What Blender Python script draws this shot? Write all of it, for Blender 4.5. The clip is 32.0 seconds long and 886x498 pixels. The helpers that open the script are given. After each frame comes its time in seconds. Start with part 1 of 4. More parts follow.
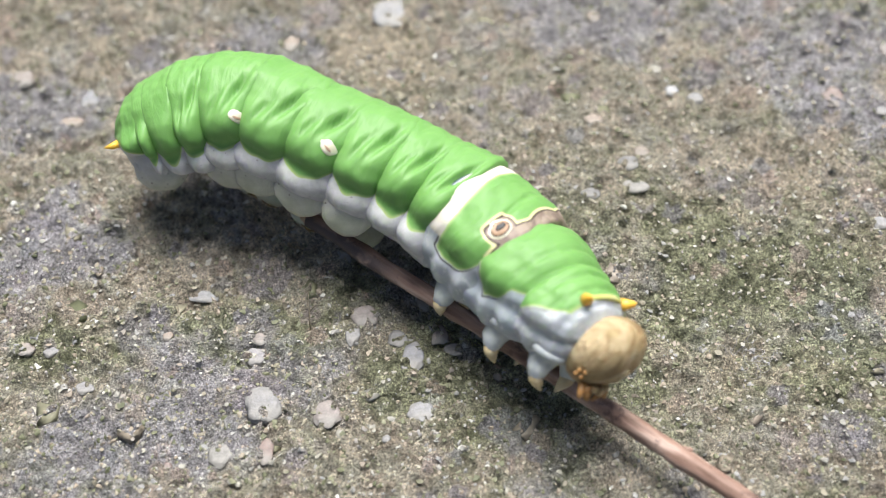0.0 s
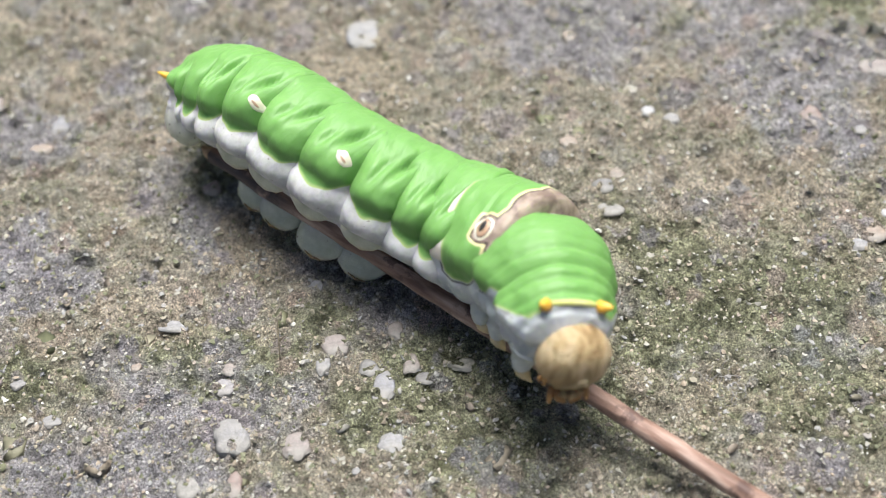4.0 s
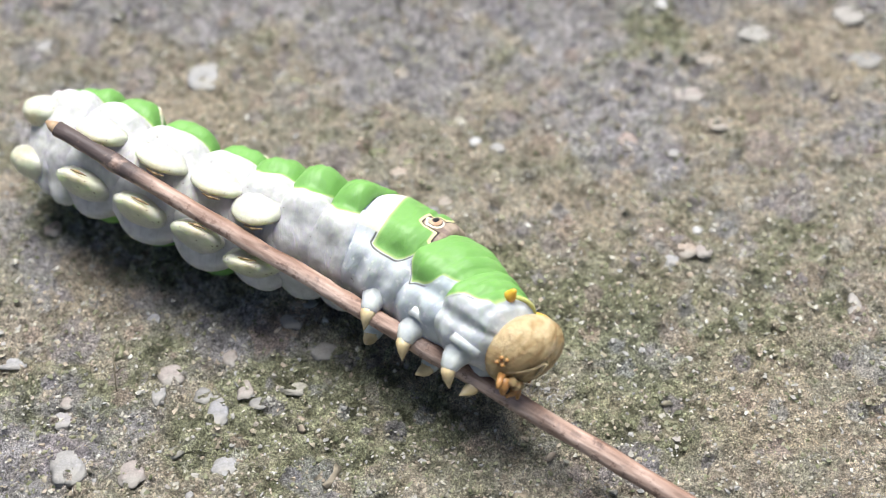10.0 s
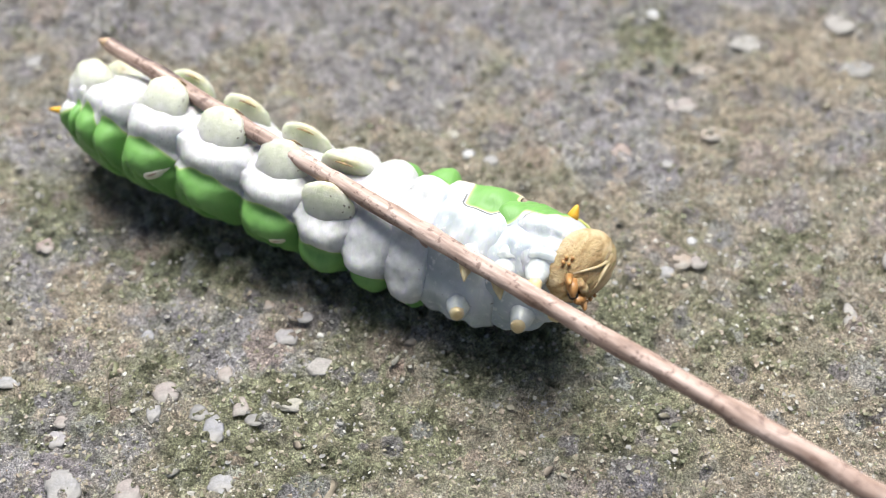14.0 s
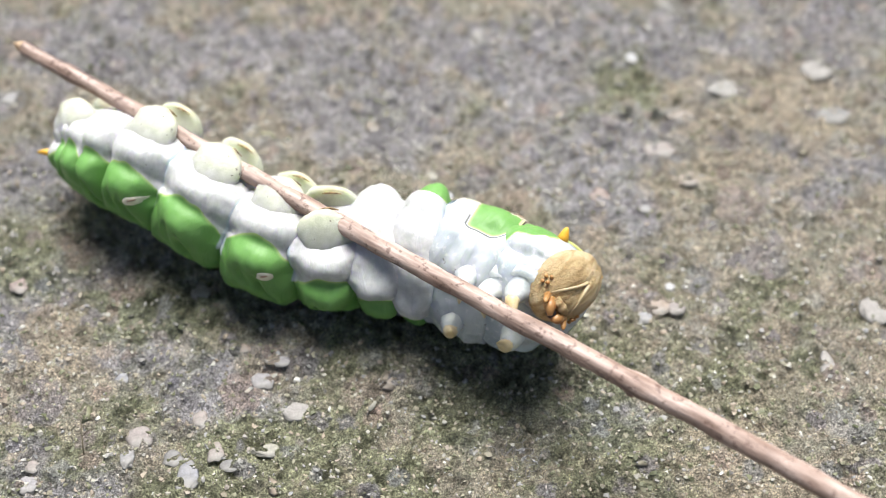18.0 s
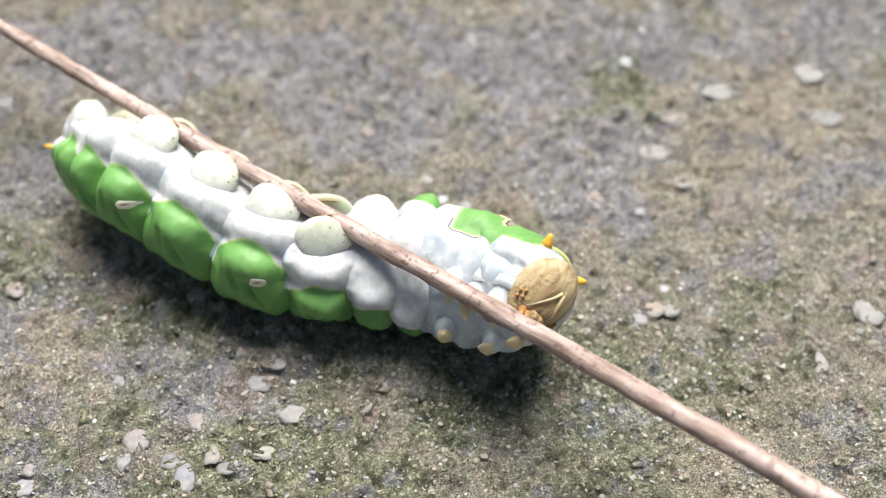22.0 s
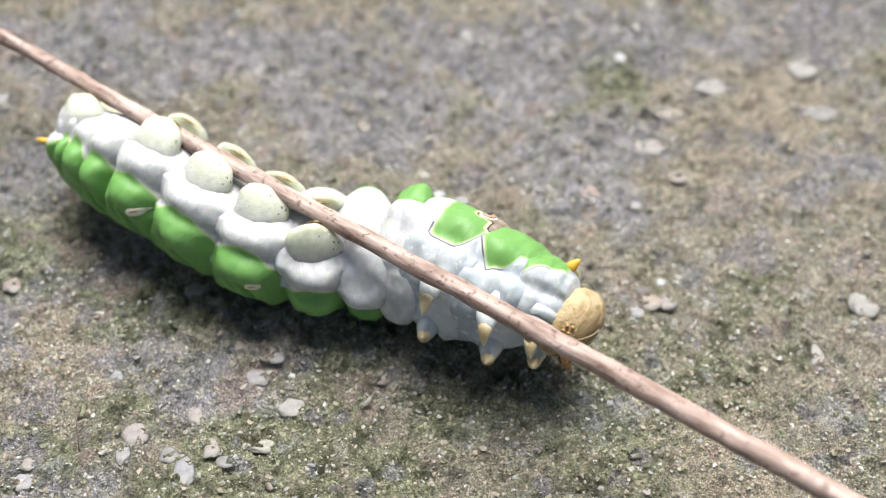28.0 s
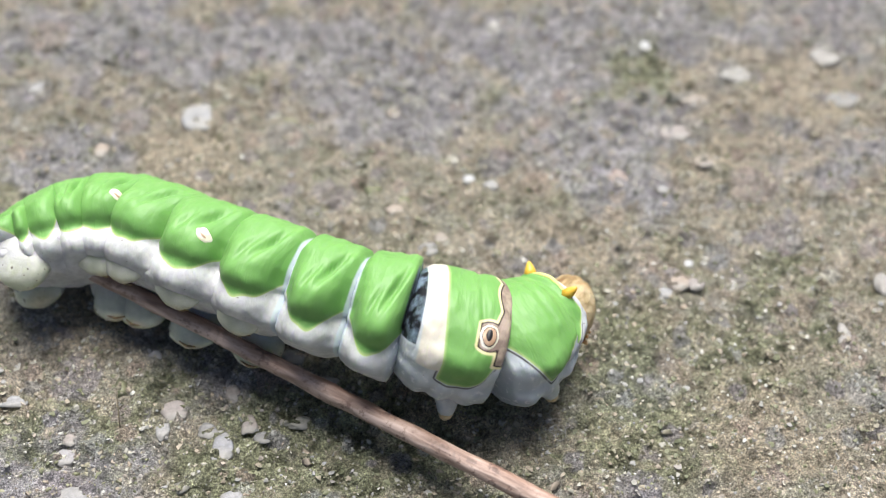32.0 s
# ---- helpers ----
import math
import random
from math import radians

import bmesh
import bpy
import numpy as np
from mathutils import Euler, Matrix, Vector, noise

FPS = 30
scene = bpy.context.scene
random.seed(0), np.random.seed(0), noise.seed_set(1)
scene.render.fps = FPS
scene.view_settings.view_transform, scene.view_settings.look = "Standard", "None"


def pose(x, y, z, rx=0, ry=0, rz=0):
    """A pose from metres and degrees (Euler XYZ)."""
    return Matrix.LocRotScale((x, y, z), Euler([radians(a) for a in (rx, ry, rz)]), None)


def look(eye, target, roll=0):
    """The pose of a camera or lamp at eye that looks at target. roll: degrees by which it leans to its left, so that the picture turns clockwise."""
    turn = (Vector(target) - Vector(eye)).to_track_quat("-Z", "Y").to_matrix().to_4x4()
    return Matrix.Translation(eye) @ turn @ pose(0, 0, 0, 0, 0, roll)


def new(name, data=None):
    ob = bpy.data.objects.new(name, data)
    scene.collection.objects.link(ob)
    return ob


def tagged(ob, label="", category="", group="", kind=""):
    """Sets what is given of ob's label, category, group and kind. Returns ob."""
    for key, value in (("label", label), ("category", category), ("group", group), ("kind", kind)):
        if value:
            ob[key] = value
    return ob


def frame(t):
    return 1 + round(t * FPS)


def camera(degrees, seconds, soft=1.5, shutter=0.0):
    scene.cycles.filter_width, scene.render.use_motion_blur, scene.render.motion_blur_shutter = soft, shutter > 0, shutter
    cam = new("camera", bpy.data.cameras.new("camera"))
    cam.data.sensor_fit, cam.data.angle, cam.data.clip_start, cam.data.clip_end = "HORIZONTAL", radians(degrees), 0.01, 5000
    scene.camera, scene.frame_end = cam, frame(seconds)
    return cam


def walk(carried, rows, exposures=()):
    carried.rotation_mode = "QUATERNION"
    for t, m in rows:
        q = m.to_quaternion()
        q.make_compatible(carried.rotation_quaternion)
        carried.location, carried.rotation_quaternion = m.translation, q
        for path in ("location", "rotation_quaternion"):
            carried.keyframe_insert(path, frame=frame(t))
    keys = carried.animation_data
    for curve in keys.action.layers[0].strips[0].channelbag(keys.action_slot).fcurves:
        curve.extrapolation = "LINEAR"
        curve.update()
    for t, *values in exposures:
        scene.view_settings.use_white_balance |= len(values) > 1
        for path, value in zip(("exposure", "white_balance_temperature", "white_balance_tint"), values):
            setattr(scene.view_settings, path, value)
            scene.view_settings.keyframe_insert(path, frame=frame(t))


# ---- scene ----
cam = camera(39.2, 32.0, soft=0.95)
MM = 0.001


def shot(t, x, y, z, yaw, pitch, roll):
    """A camera row from millimetres and degrees; pitch is up from level."""
    return t, pose(x * MM, y * MM, z * MM, 90 + pitch, 0, yaw) @ pose(0, 0, 0, 0, 0, roll)


walk(cam, [
    shot(0, -6.43, -82.85, 80.70, 6.73, -56.54, -2.95),
    shot(0.5, -5.33, -82.31, 81.75, 7.01, -56.80, -3.36),
    shot(1, -5.66, -82.32, 81.60, 7.06, -56.35, -3.61),
    shot(1.5, -5.87, -83.41, 81.60, 7.26, -56.06, -3.84),
    shot(2, -5.98, -83.74, 81.73, 7.48, -55.79, -3.94),
    shot(2.5, -5.90, -83.13, 81.60, 7.44, -55.95, -3.96),
    shot(4.5, -3.71, -80.08, 79.47, 7.10, -56.53, -3.83),
    shot(5, -5.08, -82.28, 76.60, 6.77, -56.60, -3.58),
    shot(5.5, -3.38, -76.31, 75.84, 5.68, -57.14, -2.80),
    shot(6, -5.95, -76.99, 77.62, 4.66, -56.91, -2.11),
    shot(6.5, -3.80, -78.35, 80.57, 3.78, -56.50, -1.49),
    shot(7, -4.59, -83.00, 78.50, 3.65, -56.50, -1.46),
    shot(7.5, -6.90, -82.34, 79.92, 3.69, -56.05, -1.62),
    shot(8, -7.84, -81.31, 78.02, 3.70, -55.99, -1.71),
    shot(8.5, -6.22, -80.84, 78.92, 3.38, -55.82, -1.66),
    shot(9, -0.60, -83.06, 81.54, 2.42, -55.31, -1.26),
    shot(9.5, 3.05, -83.86, 83.43, 1.45, -54.91, -0.94),
    shot(10, 3.71, -83.69, 83.19, 0.98, -54.50, -0.84),
    shot(10.5, 2.89, -83.53, 83.20, 0.74, -54.60, -0.77),
    shot(11, 3.03, -83.42, 83.28, 0.58, -54.38, -0.76),
    shot(11.5, 2.76, -83.36, 83.21, 0.23, -54.26, -0.53),
    shot(12, 3.09, -83.28, 83.26, 0.29, -54.13, -0.67),
    shot(12.5, 2.93, -83.16, 83.18, -0.20, -54.11, -0.31),
    shot(13, 2.57, -83.42, 83.07, -0.39, -54.17, -0.19),
    shot(13.5, 2.64, -83.35, 82.82, -0.32, -54.15, -0.27),
    shot(14, 3.12, -83.05, 83.25, -0.02, -54.20, -0.54),
    shot(14.5, 1.73, -82.26, 83.42, -1.28, -54.24, 0.64),
    shot(16.5, 2.62, -81.88, 84.13, -1.81, -53.29, 1.39),
    shot(17, 2.41, -81.58, 84.12, -2.18, -53.33, 1.75),
    shot(17.5, 3.04, -81.63, 83.87, -1.63, -53.11, 1.19),
    shot(18, 2.59, -81.59, 83.84, -2.19, -53.02, 1.71),
    shot(18.5, 2.98, -81.91, 83.94, -1.81, -53.01, 1.32),
    shot(19, 2.83, -81.61, 84.14, -2.19, -53.05, 1.73),
    shot(19.5, 2.46, -82.12, 84.08, -2.45, -52.95, 1.97),
    shot(20, 1.41, -82.52, 83.35, -2.70, -52.79, 2.12),
    shot(20.5, 2.34, -82.41, 83.76, -2.57, -52.83, 1.95),
    shot(21, 2.20, -82.03, 83.66, -2.89, -52.74, 2.23),
    shot(21.5, 2.39, -82.26, 83.78, -2.62, -52.69, 1.94),
    shot(22, 2.57, -82.04, 83.91, -2.53, -52.71, 1.83),
    shot(22.5, 2.25, -82.13, 84.11, -3.00, -52.72, 2.23),
    shot(23, 1.92, -82.38, 83.87, -3.17, -52.60, 2.38),
    shot(23.5, 2.62, -82.45, 84.05, -2.93, -52.52, 2.13),
    shot(24, 2.39, -82.48, 83.94, -2.95, -52.57, 2.14),
    shot(24.5, 2.68, -82.30, 84.04, -2.79, -52.56, 1.95),
    shot(25, 2.15, -82.48, 84.02, -3.22, -52.63, 2.32),
    shot(25.5, 1.84, -82.60, 83.65, -3.22, -52.48, 2.31),
    shot(27.5, 1.48, -82.84, 83.62, -3.74, -52.52, 2.69),
    shot(28, 1.60, -82.97, 83.51, -3.58, -52.41, 2.49),
    shot(28.5, 1.52, -83.25, 83.45, -3.61, -52.33, 2.50),
    shot(29, 1.19, -83.86, 83.31, -3.57, -52.30, 2.45),
    shot(29.5, 0.45, -83.93, 83.36, -3.60, -52.48, 2.44),
    shot(30, 0.30, -83.68, 83.42, -3.76, -52.24, 2.58),
    shot(30.5, 0.03, -84.52, 83.27, -3.30, -52.04, 2.21),
    shot(31, -0.08, -84.95, 83.55, -2.89, -51.92, 1.89),
    shot(31.5, 0.15, -85.07, 83.60, -2.79, -51.91, 1.75),
    shot(32, -0.49, -85.78, 83.34, -3.01, -51.97, 1.90),
])
cam.data.dof.use_dof = True
cam.data.dof.focus_distance = 0.092
cam.data.dof.aperture_fstop = 22.0

# ---- light ----
world = bpy.data.worlds.new("overcast_sky")
scene.world = world
world.use_nodes = True
wn, wl = world.node_tree.nodes, world.node_tree.links
sky = wn.new("ShaderNodeTexSky")
sky.sky_type, sky.sun_disc = "NISHITA", False
sky.sun_elevation, sky.sun_rotation = radians(65), radians(4)
sky.air_density, sky.dust_density = 1.0, 4.0
cloud = wn.new("ShaderNodeHueSaturation")
cloud.inputs["Saturation"].default_value = 1.0
wl.new(sky.outputs[0], cloud.inputs["Color"])
wl.new(cloud.outputs[0], wn["Background"].inputs[0])
wn["Background"].inputs[1].default_value = 0.057
sun = new("sun", bpy.data.lights.new("sun", "SUN"))
sun.data.energy, sun.data.angle, sun.data.color = 4.95, radians(37), (1.0, 0.985, 0.972)
sun.matrix_world = look((0.010, 0.122, 0.3), (0, 0, 0))
scene.view_settings.exposure = 0.60


# ---- materials ----
def material(name, rough=0.6, spec=0.4):
    m = bpy.data.materials.new(name)
    m.use_nodes = True
    b = m.node_tree.nodes["Principled BSDF"]
    b.inputs["Roughness"].default_value = rough
    b.inputs["Specular IOR Level"].default_value = spec
    return m, m.node_tree.nodes, m.node_tree.links, b


def ramp(nodes, links, source, stops):
    r = nodes.new("ShaderNodeValToRGB")
    while len(r.color_ramp.elements) < len(stops):
        r.color_ramp.elements.new(0.5)
    for e, (p, c) in zip(r.color_ramp.elements, stops):
        e.position, e.color = p, (*c, 1) if len(c) == 3 else c
    links.new(source, r.inputs[0])
    return r.outputs[0]


def noise_tex(nodes, links, scale, detail=4, rough=0.55, coords="Object"):
    tc = nodes.new("ShaderNodeTexCoord")
    n = nodes.new("ShaderNodeTexNoise")
    n.inputs["Scale"].default_value, n.inputs["Detail"].default_value, n.inputs["Roughness"].default_value = scale, detail, rough
    links.new(tc.outputs[coords], n.inputs["Vector"])
    return n.outputs[0]


def mixed(nodes, links, fac, a, b, how="MIX"):
    m = nodes.new("ShaderNodeMix")
    m.data_type, m.blend_type = "RGBA", how
    for k, v in ((0, fac), (6, a), (7, b)):
        if isinstance(v, (int, float)):
            m.inputs[k].default_value = v
        elif isinstance(v, tuple):
            m.inputs[k].default_value = (*v, 1)
        else:
            links.new(v, m.inputs[k])
    return m.outputs[2]


def bumped(nodes, links, bsdf, height, strength, distance):
    b = nodes.new("ShaderNodeBump")
    b.inputs["Strength"].default_value, b.inputs["Distance"].default_value = strength, distance
    links.new(height, b.inputs["Height"])
    links.new(b.outputs[0], bsdf.inputs["Normal"])


def attribute(nodes, name):
    a = nodes.new("ShaderNodeAttribute")
    a.attribute_name = name
    return a.outputs["Fac"]


def skin_material():
    """Green back, chalky white underside, blue-grey folds, cream and brown bands, told apart by the pigment fields of the mesh."""
    m, n, l, b = material("caterpillar_skin", 0.5, 0.36)
    fine = noise_tex(n, l, 900, 5)
    broad = noise_tex(n, l, 220, 3)
    green = mixed(n, l, broad, (0.098, 0.260, 0.054), (0.198, 0.392, 0.118))
    white = mixed(n, l, ramp(n, l, fine, [(0.35, (0, 0, 0)), (0.65, (1, 1, 1))]), (0.42, 0.425, 0.415), (0.60, 0.605, 0.59))
    grey = mixed(n, l, ramp(n, l, broad, [(0.35, (0, 0, 0)), (0.65, (1, 1, 1))]), (0.32, 0.38, 0.41), (0.55, 0.60, 0.62))
    grey = mixed(n, l, ramp(n, l, noise_tex(n, l, 1700, 3), [(0.58, (0, 0, 0)), (0.68, (0.8, 0.8, 0.8))]), grey, (0.70, 0.72, 0.71))
    under = mixed(n, l, attribute(n, "bluish"), white, grey)
    pore = noise_tex(n, l, 2900, 2, 0.4)
    under = mixed(n, l, ramp(n, l, pore, [(0.73, (0, 0, 0)), (0.77, (0.6, 0.6, 0.6))]), under, (0.12, 0.085, 0.06))
    rim = ramp(n, l, attribute(n, "green"), [(0.474, (0, 0, 0)), (0.482, (1, 1, 1)), (0.490, (1, 1, 1)), (0.497, (0, 0, 0))])
    broken = mixed(n, l, 1.0, rim, ramp(n, l, broad, [(0.45, (0, 0, 0)), (0.56, (0.9, 0.9, 0.9))]), "MULTIPLY")
    broken = mixed(n, l, 1.0, broken, ramp(n, l, attribute(n, "bluish"), [(0.4, (0, 0, 0)), (0.6, (1, 1, 1))]), "MULTIPLY")
    under = mixed(n, l, broken, under, (0.05, 0.045, 0.04))
    edge = ramp(n, l, attribute(n, "green"), [(0.0, (0, 0, 0)), (0.497, (0, 0, 0)), (0.503, (1, 1, 1))])
    lime = ramp(n, l, attribute(n, "green"), [(0.5, (0.7, 0.7, 0.7)), (0.504, (0.5, 0.5, 0.5)), (0.526, (0, 0, 0))])
    back = mixed(n, l, lime, green, (0.60, 0.66, 0.30))
    col = mixed(n, l, edge, under, back)
    col = mixed(n, l, ramp(n, l, attribute(n, "cream"), [(0.495, (0, 0, 0)), (0.505, (1, 1, 1))]), col, mixed(n, l, fine, (0.52, 0.48, 0.40), (0.70, 0.67, 0.57)))
    brown = mixed(n, l, ramp(n, l, fine, [(0.4, (0, 0, 0)), (0.6, (1, 1, 1))]), (0.20, 0.15, 0.12), (0.36, 0.29, 0.23))
    col = mixed(n, l, ramp(n, l, attribute(n, "brown"), [(0.475, (0, 0, 0)), (0.485, (1, 1, 1))]), col, (0.66, 0.62, 0.34))
    col = mixed(n, l, ramp(n, l, attribute(n, "brown"), [(0.497, (0, 0, 0)), (0.502, (1, 1, 1))]), col, (0.03, 0.02, 0.02))
    col = mixed(n, l, ramp(n, l, attribute(n, "brown"), [(0.508, (0, 0, 0)), (0.514, (1, 1, 1))]), col, brown)
    col = mixed(n, l, ramp(n, l, attribute(n, "membrane"), [(0.495, (0, 0, 0)), (0.505, (1, 1, 1))]), col, mixed(n, l, fine, (0.35, 0.44, 0.47), (0.66, 0.72, 0.72)))
    soot = mixed(n, l, ramp(n, l, fine, [(0.42, (0, 0, 0)), (0.62, (1, 1, 1))]), (0.006, 0.007, 0.010), (0.16, 0.22, 0.27))
    col = mixed(n, l, ramp(n, l, attribute(n, "black"), [(0.5, (0, 0, 0)), (0.51, (1, 1, 1))]), col, soot)
    l.new(col, b.inputs["Base Color"])
    b.inputs["Subsurface Weight"].default_value = 0.25
    b.inputs["Subsurface Radius"].default_value = (0.6, 0.9, 0.3)
    b.inputs["Subsurface Scale"].default_value = 0.0012
    tc = n.new("ShaderNodeTexCoord")
    mp = n.new("ShaderNodeMapping")
    mp.inputs["Scale"].default_value = (1, 3.2, 1)
    l.new(tc.outputs["Object"], mp.inputs[0])
    wr = n.new("ShaderNodeTexNoise")
    wr.inputs["Scale"].default_value, wr.inputs["Detail"].default_value, wr.inputs["Distortion"].default_value = 330, 5, 0.8
    l.new(mp.outputs[0], wr.inputs["Vector"])
    h = n.new("ShaderNodeMath")
    h.operation = "MULTIPLY_ADD"
    l.new(fine, h.inputs[0])
    h.inputs[1].default_value = 0.35
    l.new(wr.outputs[0], h.inputs[2])
    bumped(n, l, b, h.outputs[0], 0.34, 0.0004)
    return m


def plain_skin(name, low, high, rough=0.45, scale=900, sss=0.3, bump=0.25):
    m, n, l, b = material(name, rough, 0.45)
    f = noise_tex(n, l, scale, 5)
    col = ramp(n, l, f, [(0.3, low), (0.7, high)])
    l.new(col, b.inputs["Base Color"])
    b.inputs["Subsurface Weight"].default_value = sss
    b.inputs["Subsurface Radius"].default_value = (0.8, 0.8, 0.5)
    b.inputs["Subsurface Scale"].default_value = 0.001
    bumped(n, l, b, f, bump, 0.00015)
    return m


def blotches(nodes, links, scale, low, high, much, detail=5, rough=0.66, warp=1.2):
    """Ragged patches from 0 to much."""
    tc = nodes.new("ShaderNodeTexCoord")
    t = nodes.new("ShaderNodeTexNoise")
    t.inputs["Scale"].default_value, t.inputs["Detail"].default_value, t.inputs["Roughness"].default_value = scale, detail, rough
    t.inputs["Distortion"].default_value = warp
    links.new(tc.outputs["Object"], t.inputs["Vector"])
    return ramp(nodes, links, t.outputs[0], [(low, (0, 0, 0)), (high, (much, much, much))])


def pushed(nodes, links, value, field_name, gain, low, high, much):
    """A patch mask that a stain field of the ground helps or hinders."""
    h = nodes.new("ShaderNodeMath")
    h.operation = "MULTIPLY_ADD"
    links.new(attribute(nodes, field_name), h.inputs[0])
    h.inputs[1].default_value = gain
    links.new(value, h.inputs[2])
    return ramp(nodes, links, h.outputs[0], [(low, (0, 0, 0)), (high, (much, much, much))])


def inlaid(nodes, links, scale, share, size, much):
    """Stones set flush in the slab: where they lie, from 0 to much, and a random number for each."""
    tc = nodes.new("ShaderNodeTexCoord")
    w = nodes.new("ShaderNodeTexNoise")
    w.inputs["Scale"].default_value, w.inputs["Detail"].default_value = scale * 2.2, 4
    links.new(tc.outputs["Object"], w.inputs["Vector"])
    add = nodes.new("ShaderNodeVectorMath")
    add.operation = "MULTIPLY_ADD"
    links.new(w.outputs["Color"], add.inputs[0])
    add.inputs[1].default_value = (0.45 / scale,) * 3
    links.new(tc.outputs["Object"], add.inputs[2])
    v = nodes.new("ShaderNodeTexVoronoi")
    v.inputs["Scale"].default_value = scale
    links.new(add.outputs[0], v.inputs["Vector"])
    sep = nodes.new("ShaderNodeSeparateColor")
    links.new(v.outputs["Color"], sep.inputs[0])
    held = ramp(nodes, links, sep.outputs[0], [(1 - share, (0, 0, 0)), (1 - share + 0.01, (1, 1, 1))])
    near = ramp(nodes, links, v.outputs["Distance"], [(size * 0.75, (much, much, much)), (size, (0, 0, 0))])
    return mixed(nodes, links, 1.0, held, near, "MULTIPLY"), sep.outputs[1]


def ground_material():
    m, n, l, b = material("mossy_concrete", 0.8, 0.35)
    grit = noise_tex(n, l, 2300, 6, 0.72)
    mid = noise_tex(n, l, 420, 6, 0.66)
    crumb = noise_tex(n, l, 1050, 6, 0.7)
    crust = noise_tex(n, l, 640, 6, 0.7)
    tan = mixed(n, l, ramp(n, l, mid, [(0.36, (0, 0, 0)), (0.64, (1, 1, 1))]), (0.34, 0.285, 0.225), (0.68, 0.60, 0.50))
    slab = mixed(n, l, ramp(n, l, mid, [(0.36, (0, 0, 0)), (0.64, (1, 1, 1))]), (0.32, 0.308, 0.342), (0.58, 0.562, 0.615))
    moss = mixed(n, l, ramp(n, l, crust, [(0.36, (0, 0, 0)), (0.66, (1, 1, 1))]), (0.115, 0.128, 0.066), (0.43, 0.445, 0.29))
    rust = mixed(n, l, crumb, (0.27, 0.18, 0.14), (0.45, 0.33, 0.27))
    col = mixed(n, l, blotches(n, l, 250, 0.44, 0.58, 0.75), tan, (0.43, 0.42, 0.345))
    wet = noise_tex(n, l, 120, 6, 0.62)
    col = mixed(n, l, pushed(n, l, wet, "bare", 0.55, 0.56, 0.68, 0.85), col, slab)
    col = mixed(n, l, pushed(n, l, noise_tex(n, l, 170, 7, 0.7), "moss", 0.5, 0.53, 0.70, 0.85), col, moss)
    col = mixed(n, l, pushed(n, l, noise_tex(n, l, 210, 6, 0.7), "tan", 0.42, 0.60, 0.74, 0.8), col, mixed(n, l, mid, (0.43, 0.355, 0.265), (0.70, 0.61, 0.49)))
    col = mixed(n, l, blotches(n, l, 330, 0.63, 0.70, 0.55), col, rust)
    col = mixed(n, l, blotches(n, l, 520, 0.60, 0.68, 0.5), col, moss)
    shades = [(0.0, (0.25, 0.24, 0.30)), (0.25, (0.42, 0.39, 0.45)), (0.45, (0.52, 0.40, 0.35)), (0.65, (0.60, 0.52, 0.42)), (0.85, (0.36, 0.37, 0.42)), (1.0, (0.70, 0.69, 0.64))]
    for scale, share, size, much in ((210, 0.34, 0.50, 0.55), (520, 0.36, 0.52, 0.6)):
        mask, pick = inlaid(n, l, scale, share, size, much)
        col = mixed(n, l, mask, col, ramp(n, l, pick, shades))
    # Crevice shade and small relief shadows put into the colour, with the grit's own speckle.
    dark = ramp(n, l, crust, [(0.34, (0.30, 0.31, 0.27)), (0.47, (0.92, 0.92, 0.90)), (0.66, (1.25, 1.25, 1.22))])
    col = mixed(n, l, 0.75, col, dark, "MULTIPLY")
    speck = ramp(n, l, grit, [(0.35, (0.32, 0.32, 0.30)), (0.5, (0.95, 0.95, 0.95)), (0.66, (1.4, 1.4, 1.36))])
    col = mixed(n, l, 0.7, col, speck, "MULTIPLY")
    # Tiny highlights and dark gaps between grains put into the colour; also feeds the bump.
    micro = noise_tex(n, l, 6200, 4, 0.75)
    glint_gap = ramp(n, l, micro, [(0.38, (0.28, 0.28, 0.26)), (0.5, (0.95, 0.95, 0.95)), (0.62, (2.0, 2.0, 1.95))])
    l.new(mixed(n, l, 0.85, col, glint_gap, "MULTIPLY"), b.inputs["Base Color"])
    b.inputs["Roughness"].default_value = 0.42
    h = n.new("ShaderNodeMath")
    h.operation = "MULTIPLY_ADD"
    l.new(crumb, h.inputs[0])
    h.inputs[1].default_value = 1.4
    l.new(grit, h.inputs[2])
    h2 = n.new("ShaderNodeMath")
    h2.operation = "MULTIPLY_ADD"
    l.new(micro, h2.inputs[0])
    h2.inputs[1].default_value = 0.5
    l.new(h.outputs[0], h2.inputs[2])
    bumped(n, l, b, h2.outputs[0], 1.0, 0.0010)
    return m


def stone_material(name):
    m, n, l, b = material(name, 0.6, 0.4)
    src = n.new("ShaderNodeNewGeometry").outputs["Random Per Island"]
    base = ramp(n, l, src, [(0.0, (0.11, 0.12, 0.065)), (0.25, (0.21, 0.215, 0.13)), (0.45, (0.32, 0.29, 0.22)), (0.6, (0.34, 0.28, 0.215)), (0.75, (0.29, 0.29, 0.29)), (0.95, (0.40, 0.38, 0.31)), (1.0, (0.62, 0.61, 0.57))])
    g = noise_tex(n, l, 1200, 4)
    l.new(mixed(n, l, 0.55, base, ramp(n, l, g, [(0.3, (0.35, 0.35, 0.33)), (0.7, (1, 1, 0.97))]), "MULTIPLY"), b.inputs["Base Color"])
    bumped(n, l, b, g, 0.5, 0.0003)
    return m


